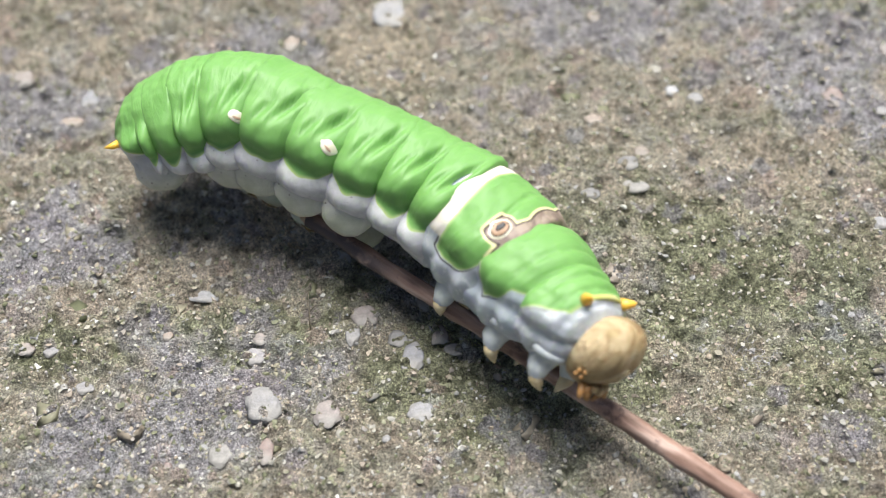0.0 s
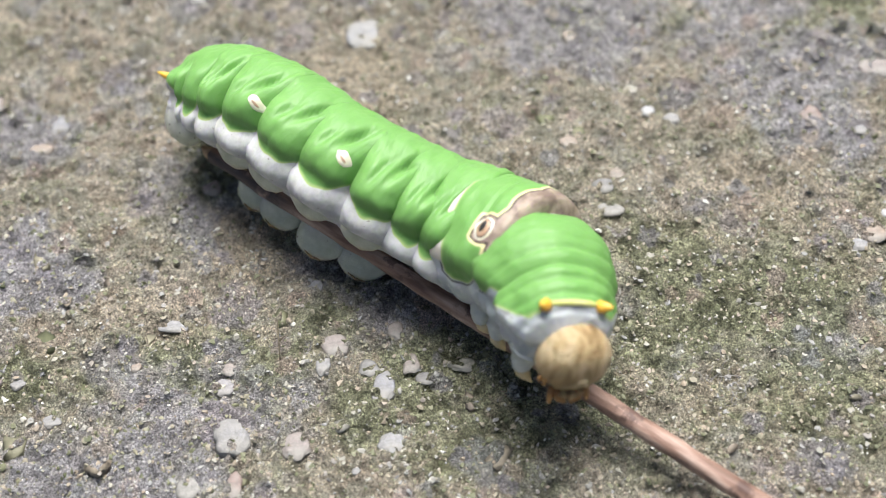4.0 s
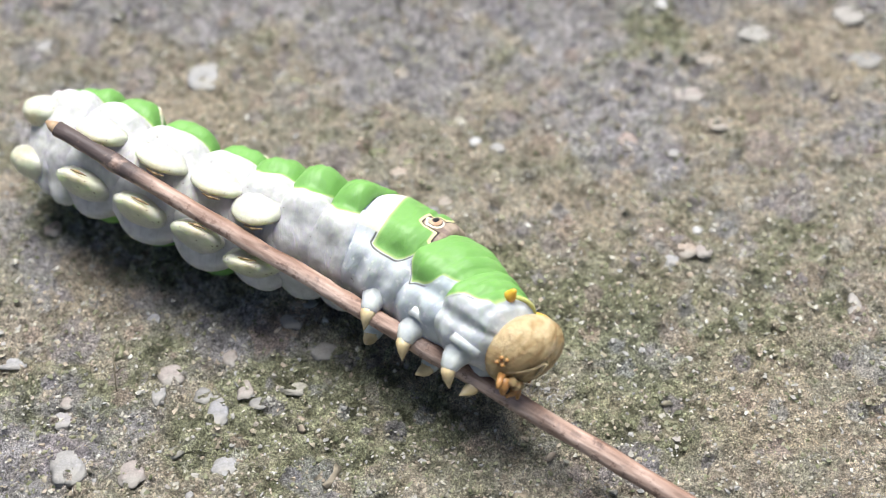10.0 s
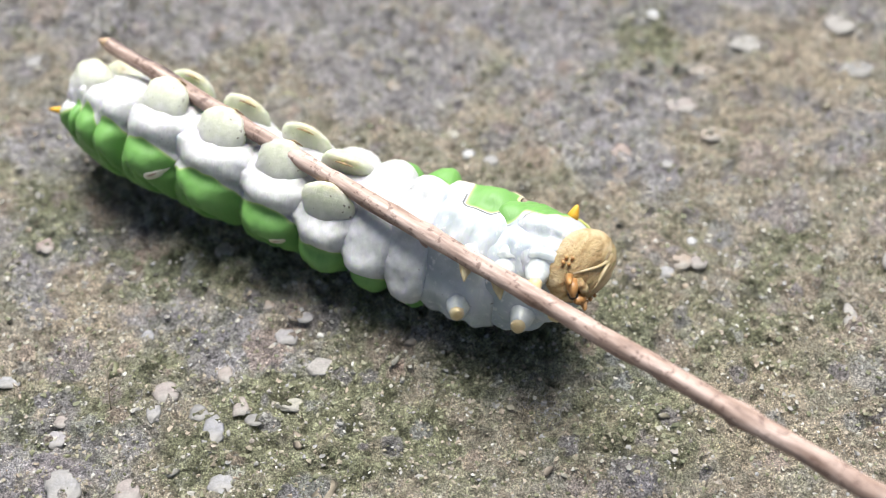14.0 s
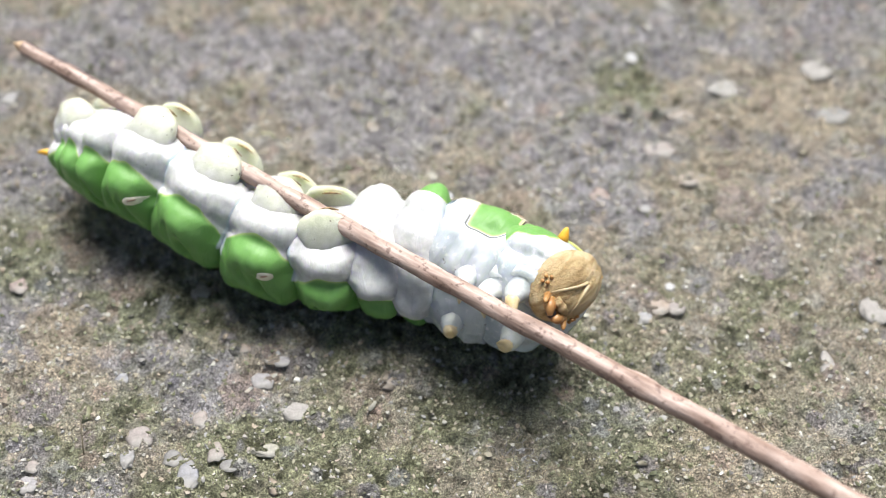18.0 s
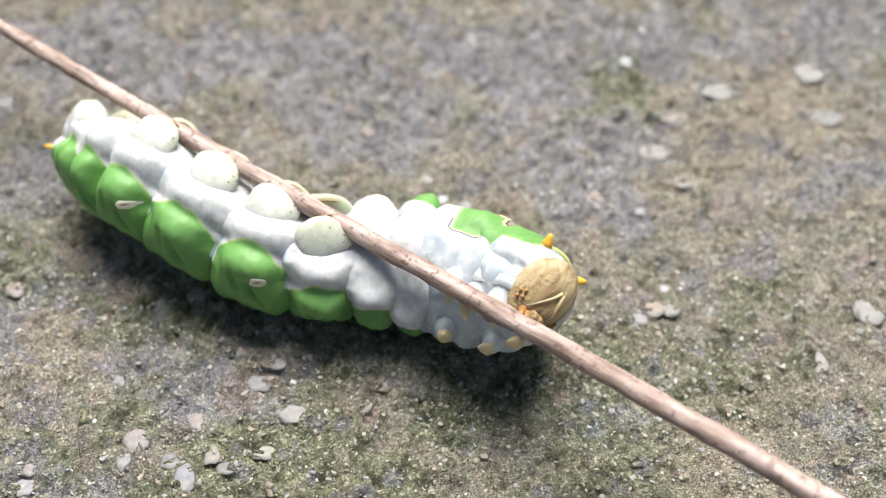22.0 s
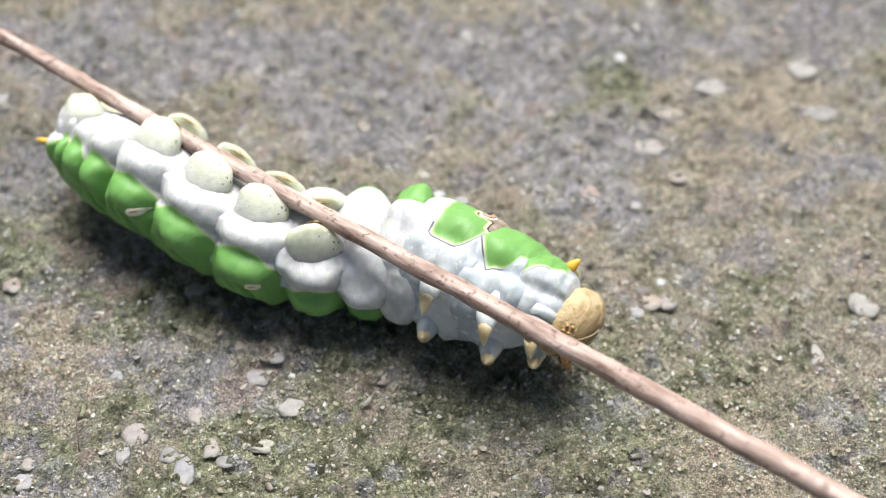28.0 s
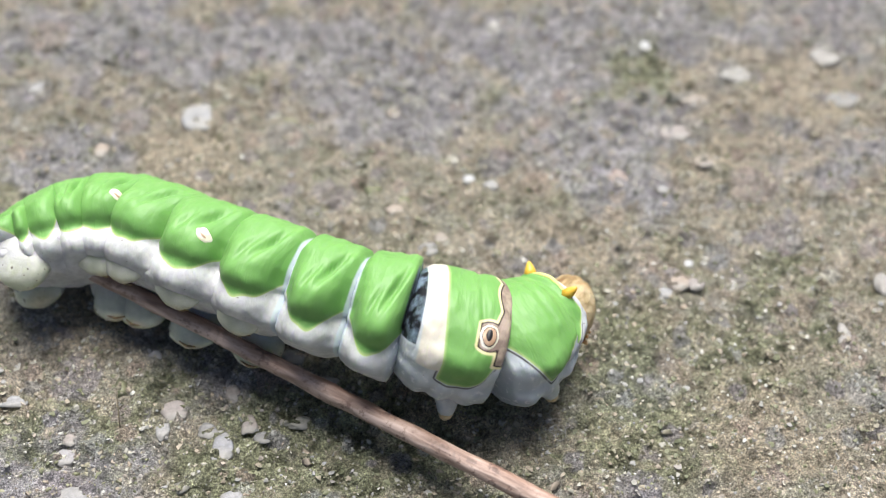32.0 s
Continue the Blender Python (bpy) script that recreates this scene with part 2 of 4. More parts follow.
def bark_material():
    m, n, l, b = material("twig_bark", 0.6, 0.4)
    tc = n.new("ShaderNodeTexCoord")
    mp = n.new("ShaderNodeMapping")
    mp.inputs["Scale"].default_value = (0.18, 1, 1)
    l.new(tc.outputs["Object"], mp.inputs[0])
    nz = n.new("ShaderNodeTexNoise")
    nz.inputs["Scale"].default_value, nz.inputs["Detail"].default_value = 1500, 5
    l.new(mp.outputs[0], nz.inputs["Vector"])
    col = ramp(n, l, nz.outputs[0], [(0.3, (0.15, 0.085, 0.06)), (0.5, (0.29, 0.185, 0.14)), (0.7, (0.46, 0.34, 0.28))])
    blot = noise_tex(n, l, 480, 5, 0.7)
    col = mixed(n, l, ramp(n, l, blot, [(0.55, (0, 0, 0)), (0.63, (0.8, 0.8, 0.8))]), col, (0.085, 0.05, 0.042))
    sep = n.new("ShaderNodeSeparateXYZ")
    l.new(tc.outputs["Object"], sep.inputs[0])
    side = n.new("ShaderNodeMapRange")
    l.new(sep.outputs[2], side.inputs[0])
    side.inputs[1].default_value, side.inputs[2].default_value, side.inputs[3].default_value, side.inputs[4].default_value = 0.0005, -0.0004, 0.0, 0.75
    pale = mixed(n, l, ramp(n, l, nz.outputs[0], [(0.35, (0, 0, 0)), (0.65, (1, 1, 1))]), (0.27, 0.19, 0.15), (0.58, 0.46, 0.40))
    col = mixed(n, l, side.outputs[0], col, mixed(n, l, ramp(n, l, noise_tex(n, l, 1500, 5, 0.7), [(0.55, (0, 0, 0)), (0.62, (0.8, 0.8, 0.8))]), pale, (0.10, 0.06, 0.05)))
    near_tip = n.new("ShaderNodeMapRange")
    l.new(sep.outputs[0], near_tip.inputs[0])
    near_tip.inputs[1].default_value, near_tip.inputs[2].default_value = 0.0095, 0.0065
    one_side = n.new("ShaderNodeMapRange")
    l.new(sep.outputs[1], one_side.inputs[0])
    one_side.inputs[1].default_value, one_side.inputs[2].default_value = 0.0001, -0.0003
    both = n.new("ShaderNodeMath")
    both.operation = "MULTIPLY"
    l.new(near_tip.outputs[0], both.inputs[0])
    l.new(one_side.outputs[0], both.inputs[1])
    rot = n.new("ShaderNodeMath")
    rot.operation = "MULTIPLY"
    l.new(both.outputs[0], rot.inputs[0])
    l.new(ramp(n, l, noise_tex(n, l, 420, 4, 0.6), [(0.38, (0.2, 0.2, 0.2)), (0.5, (0.95, 0.95, 0.95))]), rot.inputs[1])
    col = mixed(n, l, rot.outputs[0], col, (0.07, 0.055, 0.055))
    l.new(col, b.inputs["Base Color"])
    bumped(n, l, b, nz.outputs[0], 0.6, 0.0003)
    return m


def proleg_material():
    """White where it leaves the body, glassy greenish at the foot, with a few dark specks."""
    m, n, l, b = material("proleg_skin", 0.35, 0.45)
    f = noise_tex(n, l, 1100, 5)
    root = ramp(n, l, f, [(0.3, (0.42, 0.425, 0.41)), (0.7, (0.56, 0.565, 0.545))])
    foot = ramp(n, l, f, [(0.3, (0.49, 0.52, 0.37)), (0.7, (0.64, 0.66, 0.51))])
    sole = ramp(n, l, f, [(0.35, (0.30, 0.20, 0.09)), (0.65, (0.58, 0.48, 0.30))])
    col = mixed(n, l, ramp(n, l, attribute(n, "along"), [(0.40, (0, 0, 0)), (0.75, (0.7, 0.7, 0.7))]), root, foot)
    col = mixed(n, l, ramp(n, l, attribute(n, "along"), [(0.90, (0, 0, 0)), (1.0, (0.6, 0.6, 0.6))]), col, sole)
    col = mixed(n, l, ramp(n, l, noise_tex(n, l, 700, 5, 0.65), [(0.38, (0.45, 0.45, 0.45)), (0.54, (0, 0, 0))]), col, (0.46, 0.48, 0.36))
    col = mixed(n, l, ramp(n, l, noise_tex(n, l, 2700, 2, 0.4), [(0.70, (0, 0, 0)), (0.74, (0.75, 0.75, 0.75))]), col, (0.08, 0.055, 0.035))
    l.new(col, b.inputs["Base Color"])
    b.inputs["Subsurface Weight"].default_value = 0.8
    b.inputs["Subsurface Radius"].default_value = (0.8, 0.9, 0.6)
    b.inputs["Subsurface Scale"].default_value = 0.0018
    bumped(n, l, b, noise_tex(n, l, 800, 7, 0.72), 0.4, 0.0004)
    return m


def head_material():
    m, n, l, b = material("head_brown", 0.45, 0.4)
    tc = n.new("ShaderNodeTexCoord")
    mp = n.new("ShaderNodeMapping")
    mp.inputs["Scale"].default_value = (1.5, 0.6, 0.22)
    l.new(tc.outputs["Object"], mp.inputs[0])
    nz = n.new("ShaderNodeTexNoise")
    nz.inputs["Scale"].default_value, nz.inputs["Detail"].default_value, nz.inputs["Distortion"].default_value = 950, 5, 0.6
    l.new(mp.outputs[0], nz.inputs["Vector"])
    col = ramp(n, l, nz.outputs[0], [(0.34, (0.22, 0.135, 0.055)), (0.47, (0.43, 0.31, 0.15)), (0.64, (0.62, 0.49, 0.29))])
    l.new(col, b.inputs["Base Color"])
    b.inputs["Subsurface Weight"].default_value = 0.1
    b.inputs["Subsurface Scale"].default_value = 0.0008
    bumped(n, l, b, noise_tex(n, l, 1300, 7, 0.72), 0.9, 0.0005)
    return m


SKIN = skin_material()
PROLEG = proleg_material()
COXA = plain_skin("leg_base_skin", (0.42, 0.47, 0.48), (0.63, 0.66, 0.63), 0.4, 1100, 0.4, 0.4)
LEG = plain_skin("leg_skin", (0.58, 0.44, 0.22), (0.74, 0.64, 0.42), 0.4)
HORN = plain_skin("horn_yellow", (0.62, 0.33, 0.03), (0.75, 0.47, 0.07), 0.4)
HEAD = head_material()
RIDGE = plain_skin("pale_tan_ridge", (0.50, 0.38, 0.20), (0.64, 0.52, 0.32), 0.5)
MOUTH = plain_skin("mouth_orange", (0.28, 0.13, 0.04), (0.48, 0.27, 0.10), 0.4)
HOOKS = plain_skin("hook_brown", (0.07, 0.04, 0.02), (0.40, 0.28, 0.14), 0.5, 2600)
DARK = plain_skin("dark_mark", (0.01, 0.01, 0.012), (0.04, 0.035, 0.035), 0.4)
CREAM = plain_skin("cream_mark", (0.70, 0.66, 0.46), (0.82, 0.80, 0.68), 0.45)
LIME = plain_skin("lime_rim", (0.45, 0.50, 0.12), (0.62, 0.60, 0.28), 0.5)
TAN = plain_skin("tan_mark", (0.42, 0.27, 0.17), (0.55, 0.40, 0.28), 0.45)
GROUND = ground_material()
GRIT = stone_material("grit_stone")
BARK = bark_material()
WOOD = plain_skin("cut_wood", (0.30, 0.20, 0.12), (0.48, 0.35, 0.23), 0.7)


# ---- mesh helpers ----
def mesh_object(name, verts, faces, mat, parent=None, label="", fields=None, smooth=True):
    me = bpy.data.meshes.new(name)
    me.from_pydata([tuple(v) for v in verts], [], [tuple(f) for f in faces])
    me.materials.append(mat)
    me.polygons.foreach_set("use_smooth", [smooth] * len(me.polygons))
    for key, values in (fields or {}).items():
        at = me.attributes.new(key, "FLOAT", "POINT")
        at.data.foreach_set("value", np.asarray(values, dtype=np.float32))
    me.update()
    ob = new(name, me)
    ob.parent = parent
    if label:
        tagged(ob, label)
    return ob


def grid_faces(rows, cols, wrap=True):
    out = []
    for i in range(rows - 1):
        for j in range(cols if wrap else cols - 1):
            k = (j + 1) % cols
            out.append((i * cols + j, i * cols + k, (i + 1) * cols + k, (i + 1) * cols + j))
    return out


def tube(name, stations, mat, parent=None, label="", sides=16, wobble=0.0, seed=0):
    """A closed tapering tube through stations of (point, radius), in millimetres."""
    pts = [Vector(p) for p, _ in stations]
    verts = []
    for i, (p, r) in enumerate(stations):
        d = (pts[min(i + 1, len(pts) - 1)] - pts[max(i - 1, 0)]).normalized()
        x = d.orthogonal().normalized() if i == 0 else (px - d * px.dot(d)).normalized()
        px = x
        y = d.cross(x)
        for j in range(sides):
            a = 2 * math.pi * j / sides
            q = x * math.cos(a) + y * math.sin(a)
            rr = r * (1 + wobble * noise.noise((pts[i] + q) * 1.3 + Vector((seed, 0, 0))))
            verts.append((pts[i] + q * rr) * MM)
    faces = grid_faces(len(stations), sides)
    n = len(stations) * sides
    verts += [pts[0] * MM, pts[-1] * MM]
    faces += [(n, (j + 1) % sides, j) for j in range(sides)]
    faces += [(n + 1, n - sides + j, n - sides + (j + 1) % sides) for j in range(sides)]
    return mesh_object(name, verts, faces, mat, parent, label)


# ---- ground ----
TABLE = np.random.RandomState(7).rand(256, 256)


def field(x, y, cell):
    """Smooth value noise from 0 to 1 over arrays of millimetres."""
    u, v = np.asarray(x) / cell, np.asarray(y) / cell
    i, j = np.floor(u).astype(int), np.floor(v).astype(int)
    fu, fv = u - i, v - j
    fu, fv = fu * fu * (3 - 2 * fu), fv * fv * (3 - 2 * fv)
    at = lambda a, b: TABLE[a % 256, b % 256]
    return (at(i, j) * (1 - fu) + at(i + 1, j) * fu) * (1 - fv) + (at(i, j + 1) * (1 - fu) + at(i + 1, j + 1) * fu) * fv


def height(x, y):
    """The ground's height in millimetres."""
    h = 0.9 * (field(x, y, 21.0) - 0.5) + 0.55 * (field(x + 50, y, 7.0) - 0.5) + 0.45 * (field(x, y + 31, 2.4) - 0.5)
    crust = np.abs(field(x + 3 * field(x, y, 4.0), y + 40 + 3 * field(x + 90, y, 4.0), 1.5) - 0.5)
    return h + 0.9 * (0.25 - crust) + 0.62 * (field(x + 9, y + 4, 0.8) - 0.5) + 0.55 * (field(x + 77, y + 18, 0.40) - 0.5) - 0.45


# Stains of the ground: x, y, half-width, half-depth in millimetres, and strength.
STAINS = {
    "bare": [
        (0.0, -1.2, 8.9, 5.9, 1.00), (18.5, -6.8, 4.6, 7.8, 1.00), (43.2, 11.3, 9.7, 5.1, 0.90),
        (-28.9, 6.9, 8.1, 4.8, 0.80), (-12.7, -32.0, 3.9, 3.6, 0.90), (20.9, 7.9, 7.8, 4.9, 0.80),
        (-25.9, -40.6, 5.8, 3.3, 0.70), (-35.3, -47.5, 6.5, 4.4, 0.70), (17.8, -6.4, 5.3, 6.2, 0.90),
        (-43.6, -31.0, 5.4, 3.8, 0.60), (-30.6, -10.2, 4.4, 4.0, 0.70), (-30.4, -25.3, 4.1, 5.2, 0.60),
        (37.3, -8.8, 6.1, 4.1, 0.60), (-15.2, 5.4, 14.1, 4.3, 0.70), (11.9, 5.6, 10.9, 5.6, 0.70),
        (31.1, 5.6, 8.8, 4.8, 0.60), (-19.0, -27.3, 4.9, 3.3, 0.60), (17.0, -34.2, 3.7, 4.0, 0.50),
        (-48.7, -16.8, 5.4, 3.8, 0.60),
    ],
    "tan": [
        (28.3, -8.5, 1.0, 1.2, 0.9), (29.6, -10.2, 1.2, 1.0, 0.9), (31.2, -11.3, 1.3, 0.8, 0.9), (33.2, -11.6, 1.4, 0.8, 0.9), (35.8, -10.9, 1.4, 0.9, 0.8),
        (35.2, -2.5, 7.9, 8.2, 0.85), (29.2, -11.4, 6.0, 5.4, 0.60), (13.8, -21.3, 6.3, 4.1, 0.80),
        (-19.4, -8.9, 4.0, 4.0, 0.80), (-25.4, -26.8, 4.0, 3.3, 0.70), (-8.9, -29.5, 3.1, 2.1, 0.50),
        (8.9, -38.5, 2.9, 2.9, 0.60), (-43.7, -10.7, 2.0, 3.3, 0.60), (19.4, -20.7, 5.7, 2.4, 0.50),
        (28.3, -38.4, 6.4, 6.0, 0.60), (8.0, -8.2, 4.8, 2.7, 0.40), (12.5, -37.1, 3.4, 2.9, 0.40),
    ],
    "moss": [
        (22.9, 1.1, 3.2, 3.8, 0.50), (-29.2, -18.3, 5.7, 5.5, 0.45), (-1.3, -30.0, 5.4, 2.6, 0.50),
        (8.4, -32.6, 6.2, 2.6, 0.45), (-21.8, -36.5, 8.5, 3.0, 0.40), (7.9, -32.8, 5.1, 3.6, 0.45),
        (-40.0, -40.5, 5.1, 2.9, 0.40), (-10.7, -35.0, 2.6, 1.5, 0.50), (22.5, -32.7, 8.9, 3.1, 0.35),
        (7.1, -34.2, 8.7, 4.7, 0.50), (-8.5, -44.1, 8.0, 2.7, 0.40), (30.4, -25.3, 7.0, 3.4, 0.35),
        # Spots of 0.70 and up: real moss, deepened to stand in for shade.
        (10.3, -29.5, 14.4, 5.4, 0.80), (-15.8, -24.1, 10.1, 3.4, 0.55), (27.9, -32.7, 8.9, 5.8, 0.45),
        (-7.1, -37.5, 11.1, 4.4, 0.50), (14.1, -38.5, 11.1, 3.9, 0.70), (-7.1, -39.5, 12.3, 4.3, 0.75),
    ],
}


def ground_sheet():
    far = [3.0 * 1.45 ** k for k in range(1, 28)]
    xs = np.array([-70 - f for f in far[::-1]] + list(np.arange(-70, 70.01, 0.165)) + [70 + f for f in far])
    ys = np.array([-56 - f for f in far[::-1]] + list(np.arange(-56, 30.01, 0.165)) + [30 + f for f in far])
    gx, gy = np.meshgrid(xs, ys)
    gz = height(gx, gy)
    co = np.stack([gx, gy, gz], -1).reshape(-1, 3) * MM
    rows, cols = gx.shape
    idx = np.arange(rows * cols).reshape(rows, cols)
    quads = np.stack([idx[:-1, :-1], idx[:-1, 1:], idx[1:, 1:], idx[1:, :-1]], -1).reshape(-1, 4)
    me = bpy.data.meshes.new("ground")
    me.vertices.add(len(co))
    me.vertices.foreach_set("co", co.ravel())
    me.loops.add(quads.size)
    me.loops.foreach_set("vertex_index", quads.ravel())
    me.polygons.add(len(quads))
    me.polygons.foreach_set("loop_start", np.arange(0, quads.size, 4))
    me.polygons.foreach_set("use_smooth", np.ones(len(quads), bool))
    me.update(calc_edges=True)
    for key, spots in STAINS.items():
        total = np.zeros_like(gx)
        for x, y, wide, deep, much in spots:
            total = np.maximum(total, much * np.exp(-(((gx - x) / wide) ** 2 + ((gy - y) / deep) ** 2)))
        total *= 0.35 + 1.3 * field(gx + 13, gy, 5.0) * (0.55 + 0.9 * field(gx, gy + 61, 1.7))
        me.attributes.new(key, "FLOAT", "POINT").data.foreach_set("value", np.clip(total, 0, 1).ravel().astype(np.float32))
    me.materials.append(GROUND)
    return tagged(new("ground", me), "weathered grey concrete with moss, sand grains and embedded gravel", "ground", kind="structure")


ground_sheet()


# ---- stones and sand ----
def stone_shade(name, low, high, rough=0.55):
    m, n, l, b = material(name, rough, 0.4)
    f = noise_tex(n, l, 1700, 5, 0.65)
    w = noise_tex(n, l, 500, 3)
    col = ramp(n, l, f, [(0.32, low), (0.62, high)])
    l.new(mixed(n, l, ramp(n, l, w, [(0.36, (0.42, 0.42, 0.42)), (0.62, (0.88, 0.88, 0.88))]), mixed(n, l, 0.6, col, ramp(n, l, noise_tex(n, l, 5200, 3, 0.7), [(0.38, (0.38, 0.38, 0.37)), (0.62, (1.12, 1.12, 1.12))]), "MULTIPLY"), (0.27, 0.26, 0.235)), b.inputs["Base Color"])
    bumped(n, l, b, f, 0.7, 0.0002)
    return m


SHADES = {
    "white": stone_shade("pale_stone", (0.17, 0.172, 0.19), (0.285, 0.288, 0.315)),
    "bright": stone_shade("quartz", (0.36, 0.38, 0.41), (0.58, 0.60, 0.64), 0.35),
    "cream": stone_shade("cream_stone", (0.26, 0.25, 0.18), (0.39, 0.375, 0.29)),
    "grey": stone_shade("grey_stone", (0.14, 0.14, 0.13), (0.30, 0.29, 0.28)),
    "greyblue": stone_shade("blue_grey_stone", (0.18, 0.19, 0.22), (0.34, 0.35, 0.39)),
    "blue": stone_shade("blue_stone", (0.11, 0.12, 0.16), (0.24, 0.255, 0.32)),
    "lilac": stone_shade("lilac_stone", (0.19, 0.178, 0.21), (0.33, 0.315, 0.36)),
    "dark": stone_shade("slate_stone", (0.035, 0.037, 0.045), (0.13, 0.135, 0.155)),
    "mauve": stone_shade("mauve_stone", (0.16, 0.115, 0.115), (0.32, 0.25, 0.24)),
    "pink": stone_shade("pink_stone", (0.19, 0.14, 0.125), (0.32, 0.25, 0.225)),
    "pinkwhite": stone_shade("pink_white_stone", (0.22, 0.20, 0.19), (0.34, 0.315, 0.305)),
    "orange": stone_shade("orange_stone", (0.24, 0.15, 0.095), (0.40, 0.28, 0.20)),
    "red": stone_shade("red_stone", (0.13, 0.055, 0.045), (0.27, 0.14, 0.12)),
    "tan": stone_shade("brown_stone", (0.15, 0.10, 0.07), (0.30, 0.22, 0.16)),
}
COUNT = [0]


def pebble(x, y, wide, deep, shade, label):
    """A worn stone half sunk in the ground; x, y and half sizes in millimetres."""
    COUNT[0] += 1
    bm = bmesh.new()
    bmesh.ops.create_icosphere(bm, subdivisions=3, radius=1.0)
    tall = 0.10 * min(wide, deep) + 0.20
    for v in bm.verts:
        d = v.co.copy()
        k = 1 + 0.36 * noise.noise(d * 1.3 + Vector((COUNT[0] * 7.3, 0, 0))) + 0.10 * noise.noise(d * 3.2 + Vector((0, COUNT[0] * 3.1, 0)))
        z = max(-0.6, min(0.75, d.z)) + 0.08 * noise.noise(d * 2.5 + Vector((0, 0, COUNT[0])))
        v.co = Vector((d.x * wide * k, d.y * deep * k, z * tall)) * MM
    me = bpy.data.meshes.new("pebble")
    bm.to_mesh(me)
    bm.free()
    me.materials.append(SHADES[shade])
    me.polygons.foreach_set("use_smooth", [True] * len(me.polygons))
    ob = new("pebble", me)
    reach = np.linspace(-0.8, 0.8, 7)
    gx, gy = np.meshgrid(x + reach * wide, y + reach * deep)
    ob.location = Vector((x, y, float(np.mean(height(gx, gy))) - 0.03)) * MM
    return tagged(ob, label, "pebble", "pebbles in the concrete")


pebble(-24.6, -44.1, 1.27, 1.58, "white", "pale grey oval pebble set in the concrete")
pebble(-20.0, -44.4, 1.10, 1.12, "mauve", "mauve-brown rounded pebble set in mossy concrete")
pebble(-15.5, -46.1, 0.32, 0.35, "white", "small bright white quartz grain")
pebble(-24.0, -47.6, 0.72, 0.95, "red", "dark red crumpled flake on the concrete")
pebble(-14.2, -39.6, 0.83, 1.28, "blue", "blue-grey angular stone chip in the concrete")
pebble(-15.5, -37.9, 0.76, 0.72, "dark", "blackish angular stone chip")
pebble(-13.2, -43.7, 1.01, 0.81, "greyblue", "light blue-grey flat pebble")
pebble(-18.2, -36.2, 1.06, 0.89, "mauve", "purplish flake half sunk in moss")
pebble(-25.9, -40.0, 0.71, 0.80, "lilac", "lilac-grey rounded pebble in the concrete")
pebble(-25.7, -38.6, 0.59, 0.53, "pink", "pale pink small pebble")
pebble(-41.4, -40.5, 0.60, 0.47, "white", "small whitish pebble in the concrete")
pebble(-43.0, -40.7, 0.64, 0.57, "pink", "peach-coloured small pebble in the concrete")
pebble(-18.8, -38.0, 0.55, 0.87, "white", "pale grey elongated pebble")
pebble(-30.6, -35.1, 1.22, 0.55, "greyblue", "slate-grey long stone sliver")
pebble(-27.1, -48.1, 0.88, 0.94, "grey", "dull grey worn pebble")
pebble(-38.0, -43.4, 0.71, 0.55, "white", "pale flattened pebble in the concrete")
pebble(-32.7, -38.8, 0.43, 0.43, "orange", "orange-tan tiny pebble in the concrete")
pebble(-30.8, -49.0, 0.36, 0.34, "red", "reddish tiny stone chip")
pebble(5.4, -12.4, 0.57, 0.57, "bright", "bright bluish white round pebble")
pebble(4.1, -9.9, 0.58, 0.58, "cream", "cream-white small pebble on moss")
pebble(1.7, -20.9, 0.86, 0.75, "dark", "dark slate disc-shaped pebble")
pebble(2.8, -19.4, 0.64, 0.76, "tan", "brown small rounded stone")
pebble(-1.3, -23.9, 0.72, 0.50, "dark", "dark grey flat stone chip")
pebble(-1.1, -16.4, 0.79, 0.67, "orange", "salmon-orange flat pebble in the concrete")
pebble(18.8, -12.8, 0.93, 1.12, "red", "brick-red stone fragment in the concrete")
pebble(22.6, -14.0, 0.55, 0.55, "white", "whitish small pebble in the concrete")
pebble(5.3, -27.0, 0.35, 0.38, "cream", "small cream quartz grain")
pebble(2.3, -22.9, 1.12, 0.68, "grey", "brownish grey flat stone")
pebble(7.5, -13.2, 0.71, 0.56, "white", "pale grey flat pebble")
pebble(-1.2, -4.1, 0.60, 0.62, "orange", "pinkish orange pebble in the concrete")
pebble(-50.6, -13.9, 0.99, 0.96, "pink", "dusty pink pebble in the concrete")
pebble(-27.7, -8.6, 0.65, 1.07, "orange", "orange-pink stone fragment in the concrete")
pebble(-19.3, -4.4, 1.77, 1.67, "greyblue", "large grey-blue smooth stone")
pebble(-45.1, -18.5, 0.96, 0.61, "orange", "orange-brown flat chip in the concrete")
pebble(-44.2, -15.9, 0.73, 1.07, "blue", "dull blue-grey pebble in the concrete")
pebble(-6.3, -33.8, 1.35, 0.90, "pinkwhite", "pinkish white lens-shaped pebble")
pebble(-13.8, -34.5, 0.60, 0.89, "pink", "tan-pink angular stone chip")
pebble(-9.3, -31.1, 0.88, 0.77, "lilac", "mauve-grey flat pebble in the concrete")
pebble(-8.0, -29.6, 0.76, 0.52, "lilac", "pale lilac pebble in the concrete")
pebble(-20.3, -30.9, 0.53, 0.57, "blue", "small blue pebble in the concrete")
pebble(-12.4, -37.3, 0.64, 0.86, "pink", "pinkish brown angular stone")
pebble(-11.3, -38.4, 0.72, 0.56, "dark", "slate-blue wet-looking pebble in the concrete")
pebble(-8.5, -37.1, 1.06, 0.57, "cream", "yellowish cream flat pebble")
pebble(-10.9, -28.3, 0.54, 0.48, "orange", "rusty orange grain in the concrete")
pebble(-14.9, -22.8, 0.83, 0.80, "tan", "reddish brown pebble in shade")
